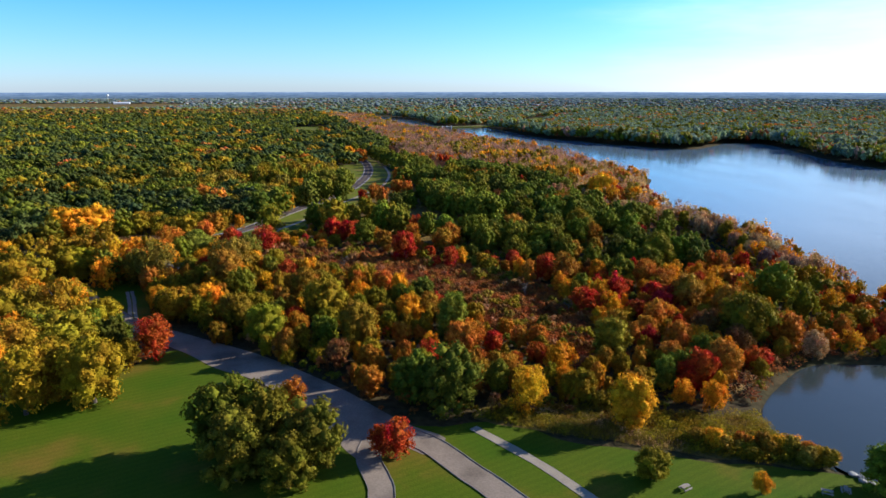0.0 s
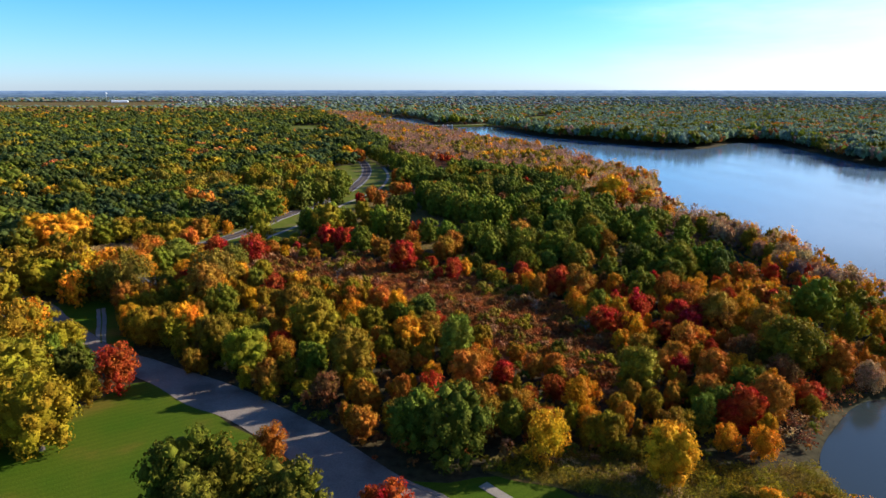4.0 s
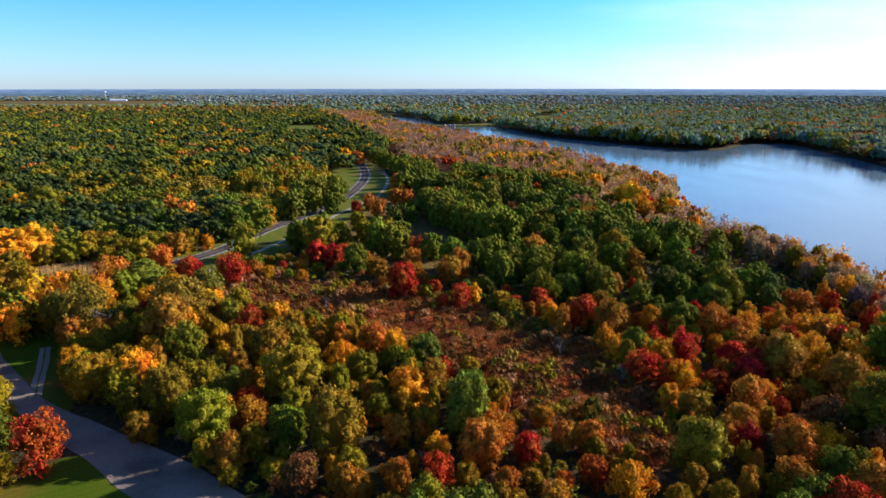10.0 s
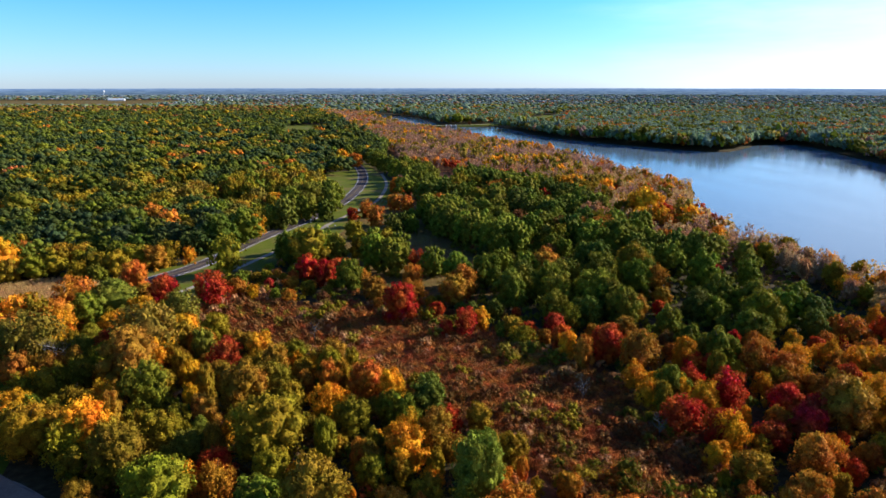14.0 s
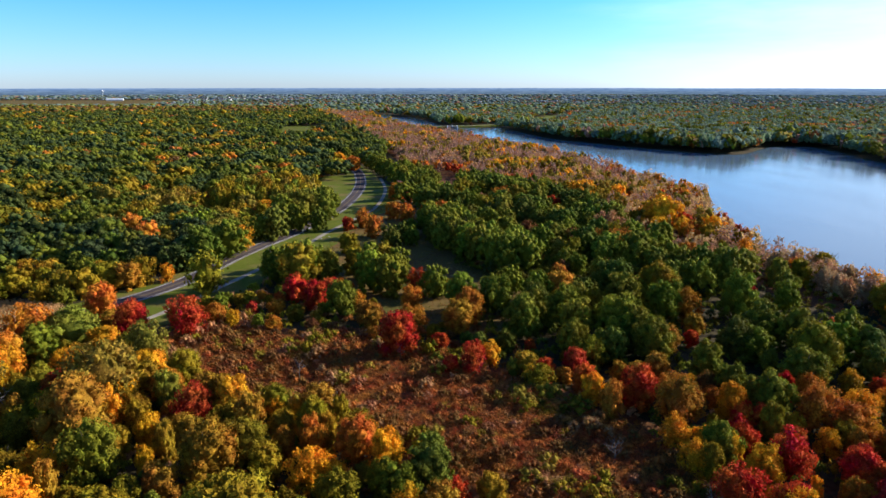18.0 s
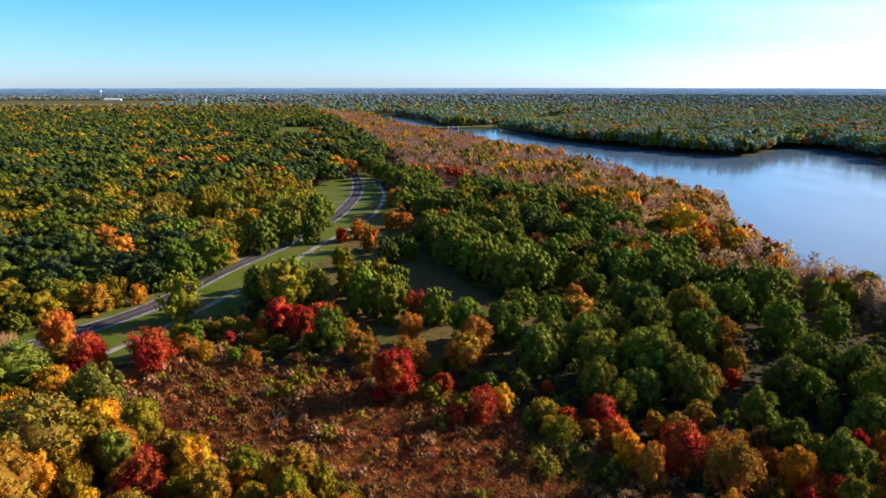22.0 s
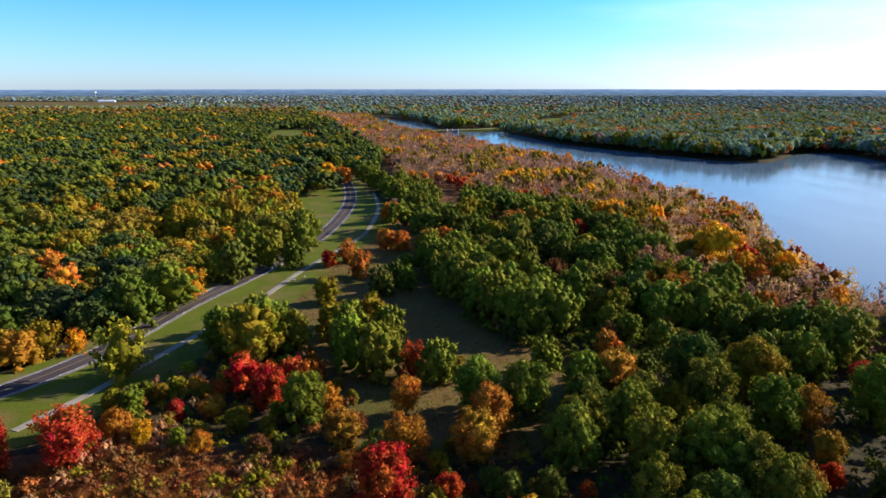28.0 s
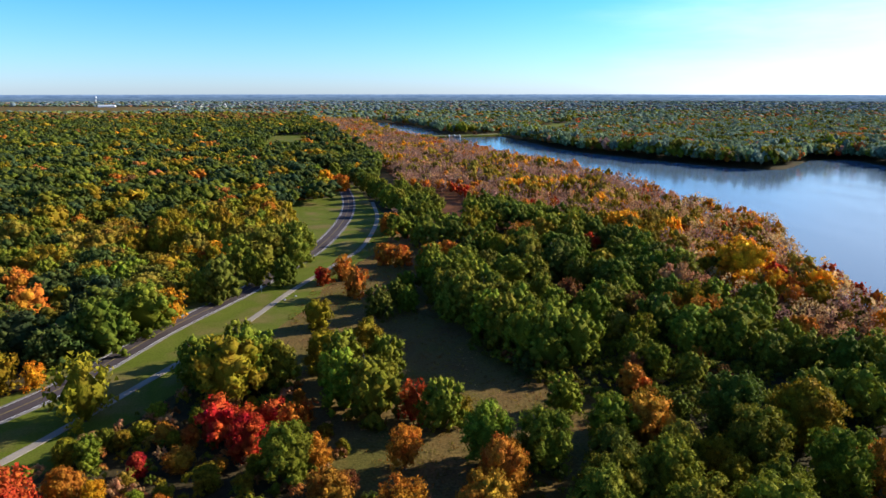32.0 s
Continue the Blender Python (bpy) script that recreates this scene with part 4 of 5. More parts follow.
# ---- the woods between them ----
MIX = {
    "belt": (["orange", "amber", "yellow", "gold", "olive", "lime", "green", "dark", "brown"], [25, 14, 15, 16, 10, 4, 8, 5, 3], 5.4, (4.4, 10.5), 0.78),
    "east": (["orange", "gold", "scarlet", "yellow", "olive", "green", "crimson", "russet", "tan"], [28, 13, 11, 20, 10, 9, 2, 5, 4], 5.8, (4.5, 10.5), 0.8),
    "west_near": (["olive", "gold", "yellow", "lime", "orange", "green", "brown"], [16, 32, 18, 8, 10, 10, 6], 7.5, (9, 15), 0.82),
    "oak": (["green", "dark", "olive", "brown", "orange"], [54, 30, 10, 3, 3], 9.6, (11, 17), 0.8),
    "scrub": (["brown", "olive", "green", "orange", "wine", "russet"], [24, 26, 22, 10, 6, 12], 7.2, (2.8, 6.5), 0.8),
    "shore": (["russet", "purple", "tan", "gold", "yellow", "orange", "ochre", "scarlet"], [24, 14, 26, 10, 6, 8, 9, 4], 5.4, (6.0, 12), 0.66),
    # West is dimmed through leaf colour: the weights run to the darkest greens.
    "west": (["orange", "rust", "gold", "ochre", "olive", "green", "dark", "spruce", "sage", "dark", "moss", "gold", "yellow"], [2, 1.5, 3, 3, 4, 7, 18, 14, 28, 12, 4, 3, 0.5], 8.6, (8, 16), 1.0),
    "gold": (["orange", "yellow", "gold", "ochre", "moss", "green", "dark", "sage", "gold"], [4, 4, 16, 10, 8, 14, 24, 10, 10], 8.4, (9, 14), 0.9),
    "bend": (["scarlet", "orange", "yellow", "gold", "amber", "olive", "moss", "green", "dark"], [3, 8, 5, 18, 8, 16, 18, 14, 10], 7.6, (7, 13), 0.85),
    # Far shore: haze is painted in through pale bluish leaf tones.
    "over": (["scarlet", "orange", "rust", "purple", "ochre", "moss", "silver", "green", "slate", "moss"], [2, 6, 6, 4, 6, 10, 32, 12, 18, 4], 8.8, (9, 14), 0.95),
    "rusty": (["rust", "orange", "brown", "ochre", "moss", "sage", "spruce"], [8, 5, 30, 14, 15, 18, 10], 15, (9, 14), 1.3),
    "swamp": (["scarlet", "orange", "russet", "mauve", "purple", "mauve", "russet", "ochre", "gold", "yellow"], [2, 7, 13, 24, 13, 11, 8, 10, 7, 5], 6.0, (7.5, 14), 0.6),
}


def zone_of(x, y):
    """The kind of wood that grows at each place, or none."""
    z = np.full(x.shape, "west", dtype="U10")
    shore = distance_to(LAKE, x, y)
    east_of_road = x > np.interp(y, [300, 470, 560, 700, 1300, 1700], [-60, -15, -15, -20, -150, -260])
    z[(y > 250) & east_of_road] = "swamp"
    z[(y > 1700)] = "over"
    over = (x > np.interp(y, [400, 560, 760, 830, 1000, 1190, 1500, 1700], [420, 380, 300, 200, 165, 60, -40, -140])) & (y > 400)
    z[over] = "over"
    z[(y > 1640) & (y < 2080) & (x < -250 - 0.2 * (y - 1640))] = "rusty"
    z[(x > 30) & (y < 245)] = "east"
    z[(x > 60) & (y < 560) & (shore < np.where(y < 340, 22, 48))] = "shore"
    z[(x > 100) & (y < 340) & (shore >= 22)] = "east"
    z[(x > 60) & (y < 235) & (shore >= np.where(y < 215, 5, 30))] = "east"
    z[inside(OAK_WOOD, x, y)] = "oak"
    z[(x < 30) & (y < 255) & (x > -92)] = "belt"
    z[(x >= 30) & (x < 62) & (y < 165)] = "belt"
    z[(x <= -92) & (y < 268)] = "west_near"
    z[(z == "west") & (x > -200) & (x < -45) & (y > 385) & (y < 490)] = "gold"
    z[(z == "west") & (x > -150) & (y < 330)] = "bend"
    z[(x > -75) & (x < 45) & (y > 250) & (y < 330) & ~inside(OAK_WOOD, x, y)] = "scrub"
    none = inside(lake_ring, x, y) | (shore < 2.5)
    for poly in (LAWN_WEST, LAWN_EAST, LOT, MEADOW_LINE, DRY_FIELD, CORRIDOR, MARSH, GLADE, FAR_MEADOW, FAR_CLEARING, TAN_FIELD, TOWN_FIELD):
        none |= inside(poly, x, y)
    none |= (distance_to(DRY_FIELD, x, y) < 3.5) & (y < 420)
    for line, half in ((ROAD, 8), (TRAIL, 4), (DRIVE_A, 5), (DRIVE_B, 6), (DRIVE_C, 7.5), (FOOTWAY, 4), (SPUR, 6.5)):
        none |= distance_to(line, x, y, False) < half
    for hx, hy, deep in ((-240, 436, 30), (-163, 655, 42)):
        none |= (np.abs(x - hx - (y - hy) * hx / hy) < 9) & (y < hy + 9) & (y > hy - deep)
    none |= (y < 126) & (x > -12) | (y < 122)
    none |= distance_to([(-82, 172), (-64, 161), (-43, 145), (-23, 126), (-11, 110)], x, y, False) < 7
    none |= (distance_to(DAM_LINE, x, y, False) < 24) & (x < 150)
    z[none] = ""
    return z


def in_view(x, y, slack=25):
    return np.abs(x - 0.037 * y) < 0.73 * (y + 20) + slack


def scatter(kind, x0, x1, y0, y1):
    tones, weights, step, heights, lean = MIX[kind]
    xs, ys = np.meshgrid(np.arange(x0, x1, step), np.arange(y0, y1, step * 0.9))
    xs = xs + (np.arange(len(xs)) % 2)[:, None] * step / 2
    xs, ys = (xs + rng.uniform(-0.45, 0.45, xs.shape) * step).ravel(), (ys + rng.uniform(-0.45, 0.45, ys.shape) * step).ravel()
    keep = in_view(xs, ys)
    xs, ys = xs[keep], ys[keep]
    keep = zone_of(xs, ys) == kind
    xs, ys = xs[keep], ys[keep]
    # stands of one kind grow together
    patch = np.array([noise.noise(Vector((a * 0.022, b * 0.022, 3.0))) + 0.5 * noise.noise(Vector((a * 0.006, b * 0.006, 9.0))) for a, b in zip(xs, ys)])
    if kind in ("oak", "west", "gold") and y0 < 600:
        # hollows where the canopy opens
        gap = np.array([noise.noise(Vector((a * 0.035, b * 0.035, 21.0))) for a, b in zip(xs, ys)])
        keep = (gap < (0.16 if kind == "oak" else 0.34)) & ~(inside(HOLLOW, xs, ys) & (rng.uniform(0, 1, len(xs)) < 0.92))
        xs, ys, patch = xs[keep], ys[keep], patch[keep]
    w = np.cumsum(weights) / sum(weights)
    hold = 0.62 if kind in ("west", "over", "gold", "swamp") else 0.35
    patch_rank = np.argsort(np.argsort(patch)) / max(1, len(xs))
    u = np.clip(rng.uniform(0, 1, len(xs)) * (1 - hold) + hold * (patch_rank if hold > 0.5 else patch * 0.9 + 0.5), 0, 0.999)
    u = np.argsort(np.argsort(u)) / max(1, len(xs)) * 0.998 if hold > 0.5 else u
    tone = np.array(tones)[np.searchsorted(w, u)] if len(xs) else np.array([])
    h = (heights[0] + (heights[1] - heights[0]) * rng.beta(1.6, 1.9, len(xs))) * (1 + 0.3 * patch)
    if kind == "belt":
        h = h * np.where(distance_to(LOT, xs, ys) < 11, 0.92, 1.0)
    w = h * lean * rng.uniform(0.65, 1.4, len(xs))
    if kind == "over":
        bluff = distance_to(LAKE, xs, ys) < 70
        h = h * np.where(bluff, 1.4, 1.0)
        tone = np.where(bluff & np.isin(tone, ["orange", "rust", "scarlet"]) & (rng.uniform(0, 1, len(xs)) < 0.75), "silver", tone)
    return xs, ys, h, w, tone


def clear_of_standing(xs, ys, share=0.42):
    s = np.array(STANDING)
    free = np.ones(len(xs), bool)
    for i in range(len(xs)):
        free[i] = (np.hypot(s[:, 0] - xs[i], s[:, 1] - ys[i]) > share * s[:, 2] + 1.8).all()
    return free


MASS = []
for kind, box in (("belt", (-95, 65, 120, 260)), ("east", (30, 190, 120, 250)), ("west_near", (-260, -90, 120, 270)), ("scrub", (-80, 50, 245, 335)), ("oak", (-20, 130, 230, 545)), ("bend", (-160, -40, 255, 335)), ("gold", (-205, -40, 380, 495)), ("shore", (55, 200, 140, 565))):
    xs, ys, h, w, tone = scatter(kind, *box)
    free = clear_of_standing(xs, ys)
    # nearest stretch of the flight: trees of their own; the rest is wood
    own = free & (ys < {"oak": 450, "gold": 500}.get(kind, 335)) & (np.abs(xs) < 150)
    for i in np.flatnonzero(own):
        slim = kind in ("belt", "east") and random.random() < 0.5
        tree(float(xs[i]), float(ys[i]), float(h[i]) * (1.12 if slim else 1.0), float(w[i]) * (0.82 if slim else 1.0), str(tone[i]), "tall" if slim else None)
    rest = free & ~own
    MASS.append((xs[rest], ys[rest], h[rest], w[rest], tone[rest], "mid"))
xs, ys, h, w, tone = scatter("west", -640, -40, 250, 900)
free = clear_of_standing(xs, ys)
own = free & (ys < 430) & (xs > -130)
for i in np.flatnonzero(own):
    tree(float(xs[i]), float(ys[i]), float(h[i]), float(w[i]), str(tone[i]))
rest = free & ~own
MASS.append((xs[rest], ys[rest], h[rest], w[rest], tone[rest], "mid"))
for kind, box, lod in (("swamp", (-280, 220, 440, 1760), "mid"), ("over", (-60, 700, 400, 1150), "mid")):
    xs, ys, h, w, tone = scatter(kind, *box)
    MASS.append((xs, ys, h, w, tone, lod))


def wood(name, groups, forms, label):
    """One body of woodland: many small crowns in one mesh."""
    vs, fs, ts, base = [], [], [], 0
    for xs, ys, h, w, tone in groups:
        pick = rng.integers(0, len(forms), len(xs))
        turn = rng.uniform(0, 6.28, len(xs))
        for f, (fv, ff) in enumerate(forms):
            m = np.flatnonzero(pick == f)
            if not len(m):
                continue
            c, s = np.cos(turn[m])[:, None], np.sin(turn[m])[:, None]
            px = (fv[None, :, 0] * c - fv[None, :, 1] * s) * w[m, None] * 1.08 + xs[m, None]
            py = (fv[None, :, 0] * s + fv[None, :, 1] * c) * w[m, None] * 1.08 + ys[m, None]
            pz = fv[None, :, 2] * h[m, None]
            vs.append(np.stack([px, py, pz], -1).reshape(-1, 3))
            fs.append((ff[None] + (np.arange(len(m)) * len(fv))[:, None, None]).reshape(-1, ff.shape[1]) + base)
            col = np.array([PALETTE[str(t)] for t in tone[m]]) * rng.uniform(0.75, 1.22, (len(m), 1))
            ts.append(np.repeat(col, len(fv), 0))
            base += len(m) * len(fv)
    me = mesh_from(name, np.concatenate(vs), np.concatenate(fs), LEAF_MASS, np.concatenate(ts))
    return tagged(new(name, me), label, "woodland", kind="stuff")


MID = [crown_arrays(300 + i, 16, 130, 0.05, 0.047, 0.95, 0.16, ball=(4, 3), down=1.5, core=0.92, hug=(0.84, 1.15), spread=0.85, tallness=0.8) for i in range(8)]
FEATHER = [crown_arrays(310 + i, 9, 110, 0.05, 0.06, 0.85, 0.14, hug=(0.3, 1.7), spread=1.0, down=1.7, solid=False) for i in range(6)]
FAR = [crown_arrays(320 + i, 8, 22, 0.0, 0.085, 0.95, 0.215, ball=(4, 3), down=1.15, core=0.95, hug=(0.88, 1.1), spread=0.8, tallness=0.75) for i in range(8)]
FEATHER_FAR = [crown_arrays(330 + i, 6, 44, 0.05, 0.09, 0.85, 0.17, hug=(0.3, 1.7), spread=1.0, down=1.6, solid=False) for i in range(6)]
TINY = [crown_arrays(340 + i, 3, 10, 0.0, 0.15, 0.95, 0.31, ball=(4, 3), down=1.2, core=0.95, tallness=0.75) for i in range(8)]
DOT = [crown_arrays(350 + i, 1, 0, 0.0, 0.25, 1.0, 0.5, ball=(4, 3), down=1.0, core=0.9, tallness=0.7) for i in range(8)]
split = lambda g, lo, hi: tuple(a[(g[1] >= lo) & (g[1] < hi)] for a in g[:5])
thin_tones = ("russet", "purple", "tan", "wine", "mauve")
def thin_or_leafy(g, thin):
    m = np.isin(g[4], thin_tones) == thin
    return tuple(a[m] for a in g)
wood("woodland_near", [thin_or_leafy(split(g, 0, 560), False) for g in MASS], MID, "mixed autumn woodland of green, olive and golden crowns")
wood("thin_woodland_near", [thin_or_leafy(split(g, 0, 560), True) for g in MASS], FEATHER, "thin russet and purple-brown trees along the lake shore")
wood("woodland_middle", [thin_or_leafy(split(g, 560, 3000), False) for g in MASS], FAR, "autumn woodland beyond the road and lake")
wood("thin_woodland_middle", [thin_or_leafy(split(g, 560, 3000), True) for g in MASS], FEATHER_FAR, "thin russet swamp trees beside the lake")
far_groups = []
MIX["west"] = MIX["west"][:2] + (10.6,) + MIX["west"][3:]
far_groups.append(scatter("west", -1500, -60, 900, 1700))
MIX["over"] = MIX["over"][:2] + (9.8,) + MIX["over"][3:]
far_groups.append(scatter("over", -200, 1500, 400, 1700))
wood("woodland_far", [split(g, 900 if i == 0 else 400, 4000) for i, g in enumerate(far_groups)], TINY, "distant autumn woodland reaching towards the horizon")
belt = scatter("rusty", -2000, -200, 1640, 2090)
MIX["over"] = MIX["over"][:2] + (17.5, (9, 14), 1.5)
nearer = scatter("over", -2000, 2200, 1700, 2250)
# Farther off the woods turn bluer, haze painted into their leaves.
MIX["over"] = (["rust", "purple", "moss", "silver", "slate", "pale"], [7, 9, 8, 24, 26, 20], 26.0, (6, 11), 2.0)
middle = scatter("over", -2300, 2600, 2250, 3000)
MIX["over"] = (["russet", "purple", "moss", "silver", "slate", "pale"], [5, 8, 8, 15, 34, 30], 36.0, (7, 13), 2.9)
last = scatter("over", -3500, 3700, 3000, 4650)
wood("woodland_horizon", [belt, nearer, middle, last], DOT, "far woodland near the horizon, haze painted into its blue-grey leaves")

# ---- the hazy distance: a low glowing ring on the horizon, haze painted in ----
def backdrop():
    m, n, l, p = material("painted_hazy_distance")
    n.remove(p)
    co = n.new("ShaderNodeTexCoord")
    sep = n.new("ShaderNodeSeparateXYZ")
    l.new(co.outputs["Object"], sep.inputs["Vector"])
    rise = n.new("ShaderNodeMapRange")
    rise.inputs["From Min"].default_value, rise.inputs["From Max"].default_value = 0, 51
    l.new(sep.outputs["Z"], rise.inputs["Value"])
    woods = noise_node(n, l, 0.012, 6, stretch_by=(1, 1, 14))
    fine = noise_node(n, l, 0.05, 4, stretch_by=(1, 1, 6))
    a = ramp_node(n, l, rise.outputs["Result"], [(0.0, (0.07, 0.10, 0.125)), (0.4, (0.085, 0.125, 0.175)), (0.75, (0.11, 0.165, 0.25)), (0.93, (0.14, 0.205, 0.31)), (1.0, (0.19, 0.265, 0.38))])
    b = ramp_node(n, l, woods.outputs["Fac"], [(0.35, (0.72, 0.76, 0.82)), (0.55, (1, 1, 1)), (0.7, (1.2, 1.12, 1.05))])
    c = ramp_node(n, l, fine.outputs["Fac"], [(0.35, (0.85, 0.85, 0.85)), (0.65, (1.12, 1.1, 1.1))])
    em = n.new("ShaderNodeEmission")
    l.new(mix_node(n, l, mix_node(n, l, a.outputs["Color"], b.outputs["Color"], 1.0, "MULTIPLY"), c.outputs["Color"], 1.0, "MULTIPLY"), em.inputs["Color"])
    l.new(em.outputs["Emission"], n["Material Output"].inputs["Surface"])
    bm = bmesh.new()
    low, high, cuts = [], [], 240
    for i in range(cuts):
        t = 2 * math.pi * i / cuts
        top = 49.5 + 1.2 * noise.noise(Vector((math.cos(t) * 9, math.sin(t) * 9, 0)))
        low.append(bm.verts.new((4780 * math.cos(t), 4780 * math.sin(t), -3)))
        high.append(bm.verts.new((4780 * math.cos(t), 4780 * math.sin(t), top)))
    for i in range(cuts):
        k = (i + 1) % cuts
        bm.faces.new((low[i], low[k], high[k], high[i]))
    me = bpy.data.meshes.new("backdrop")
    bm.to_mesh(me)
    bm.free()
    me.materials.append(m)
    ob = tagged(new("backdrop", me), "glowing backdrop ring painted as blue hazy wooded country", "distance", kind="structure")
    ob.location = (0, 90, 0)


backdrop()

# ---- shrubs of the meadow and the shore ----
def shrubs(name, poly, step, heights, wide, tones, weights, label, forms, edge=0.0):
    bx = [p[0] for p in poly]
    by = [p[1] for p in poly]
    xs, ys = np.meshgrid(np.arange(min(bx) - edge, max(bx) + edge, step), np.arange(min(by) - edge, max(by) + edge, step))
    xs, ys = (xs + rng.uniform(-0.45, 0.45, xs.shape) * step).ravel(), (ys + rng.uniform(-0.45, 0.45, ys.shape) * step).ravel()
    keep = inside(poly, xs, ys)
    xs, ys = xs[keep], ys[keep]
    patch = np.array([noise.noise(Vector((a * 0.06, b * 0.06, 8.0))) for a, b in zip(xs, ys)])
    w = np.cumsum(weights) / sum(weights)
    u = np.clip(rng.uniform(0, 1, len(xs)) * 0.35 + 0.65 * (patch + 0.5), 0, 0.999)
    tone = np.array(tones)[np.searchsorted(w, u)]
    h = rng.uniform(*heights, len(xs)) * (1 + 0.6 * patch)
    ob = wood(name, [(xs, ys, h, h * wide * rng.uniform(0.8, 1.3, len(xs)), tone)], forms, label)
    return tagged(ob, "", "shrubs")


BUSHY = [crown_arrays(380 + i, 8, 130, 0.0, 0.042, 0.9, 0.19, ball=(4, 3), hug=(0.85, 1.25), spread=0.55, down=1.2, core=0.85) for i in range(6)]
BUSH = [crown_arrays(360 + i, 7, 64, 0.0, 0.07, 0.9, 0.22, hug=(0.4, 1.4), spread=0.8, down=1.2, solid=False) for i in range(5)]
BRUSH = [brush_arrays(370 + i) for i in range(6)]
FINE = [brush_arrays(376 + i, 34, 0.012, 0.7) for i in range(5)]
SOFT = [crown_arrays(384 + i, 10, 260, 0.0, 0.027, 0.9, 0.2, hug=(0.3, 1.4), spread=0.8, down=1.2, solid=False) for i in range(6)]
EDGE = [(12, 125), (30, 117), (45, 112.5), (60, 107.5), (76, 103.5), (79, 108), (74, 114), (74, 124), (62, 124), (40, 129), (20, 133)]
sheet("rough_grass", EDGE, 0.07, DRY, "rough dry grass at the lawn edge", 1.5, category="grass")
shrubs("lakeside_shrubs", EDGE, 1.35, (0.7, 2.2), 1.3, ["tan", "ochre", "olive", "gold", "yellow", "green"], [18, 24, 20, 22, 6, 10], "low tangled shrubs and tall grass at the lawn edge", BUSH)
shrubs("lakeside_grass", EDGE, 0.9, (0.5, 1.5), 1.0, ["tan", "ochre", "moss", "olive"], [26, 24, 26, 24], "rough tall grass between the shrubs at the lawn edge", BRUSH)
SPIT = [(76, 128), (86, 140), (103, 152), (123, 152), (145, 157), (140, 175), (110, 175), (85, 160), (72, 140)]
shrubs("pond_reeds", SPIT, 2.0, (1.0, 2.6), 1.2, ["russet", "rust", "brown", "tan", "wine"], [26, 30, 26, 8, 10], "russet reeds and shrubs along the pond bank", BUSH)
shrubs("marsh_reeds", MARSH, 1.1, (1.2, 2.4), 0.8, ["tan", "russet"], [85, 15], "beige plumed marsh reeds", BRUSH)
shrubs("meadow_shrubs", MEADOW_LINE, 1.5, (0.8, 2.4), 1.25, ["wine", "brown", "rust", "russet", "brown", "ochre", "olive", "moss"], [6, 14, 46, 5, 10, 6, 7, 6], "low russet and wine red meadow shrubs", SOFT)
shrubs("meadow_bushes", MEADOW_LINE, 4.0, (1.5, 4.2), 0.95, ["rust", "brown", "russet", "ochre", "olive", "moss", "green"], [26, 24, 8, 8, 15, 13, 6], "scattered taller bushes across the meadow", BUSHY)
shrubs("meadow_scrub", MEADOW_LINE, 2.5, (0.9, 2.6), 1.1, ["wine", "rust", "brown", "rust", "russet", "orange", "olive", "moss"], [6, 30, 14, 24, 5, 9, 7, 5], "dense low russet scrub across the meadow", BUSHY)
shrubs("meadow_brush", MEADOW_LINE, 1.1, (0.6, 1.7), 0.95, ["rust", "brown", "russet", "wine", "olive"], [52, 24, 7, 7, 10], "dense russet meadow brush and dry stalks", FINE)
# Dark tones here put the hollow's missing shade into the bushes' colour.
shrubs("hollow_shade_shrubs", HOLLOW, 3.2, (1.4, 4.0), 1.1, ["dark", "moss", "green", "brown", "sage"], [34, 18, 22, 14, 12], "low bushes in the oak wood hollow, dark-toned to stand for shade", BUSHY)
shrubs("field_tussocks", DRY_FIELD, 1.9, (0.25, 0.7), 1.6, ["tan", "ochre", "brown", "moss"], [24, 30, 20, 26], "dry grass tussocks across the field", BRUSH)


def undergrowth():
    """Saplings and bushes under the near trees."""
    xs, ys = np.meshgrid(np.arange(-135, 160, 4.2), np.arange(122, 380, 4.2))
    xs, ys = (xs + rng.uniform(-1.3, 1.3, xs.shape)).ravel(), (ys + rng.uniform(-1.3, 1.3, ys.shape)).ravel()
    zones = zone_of(xs, ys)
    zones[(zones == "") & inside(OAK_WOOD, xs, ys) & (ys < 330)] = "oak"
    keep = np.isin(zones, ["belt", "east", "scrub", "shore", "west_near", "oak"]) & in_view(xs, ys, 0)
    xs, ys, zones = xs[keep], ys[keep], zones[keep]
    tones = np.array(["olive", "brown", "green", "rust", "dark", "russet", "ochre"])
    tone = tones[rng.choice(7, len(xs), p=[0.2, 0.2, 0.17, 0.12, 0.12, 0.12, 0.07])]
    tone[zones == "oak"] = np.array(["dark", "green", "sage", "moss"])[rng.integers(0, 4, (zones == "oak").sum())]
    h = rng.uniform(1.2, 3.8, len(xs))
    return tagged(wood("undergrowth", [(xs, ys, h, h * rng.uniform(0.8, 1.2, len(xs)), tone)], BUSHY, "tangled autumn undergrowth beneath the trees"), "", "undergrowth")


undergrowth()

# ---- bare trees ----
BARE = [trunk_mesh(60 + i, 0.8, 0.016, 11, 0.36, 9) for i in range(4)]
for me in BARE:
    me.materials.append(PALE_BARK)


def bare_tree(x, y, height, width):
    """A leafless tree: forked grey limbs and twigs."""
    foot = tagged(new("bare_tree"), "leafless pale grey tree with fine twigs", "tree", "bare trees")
    foot.matrix_basis = pose(x, y, 0, 0, 0, random.uniform(0, 360))
    t = new("trunk", random.choice(BARE))
    t.parent = foot
    t.scale = (width, width, height)


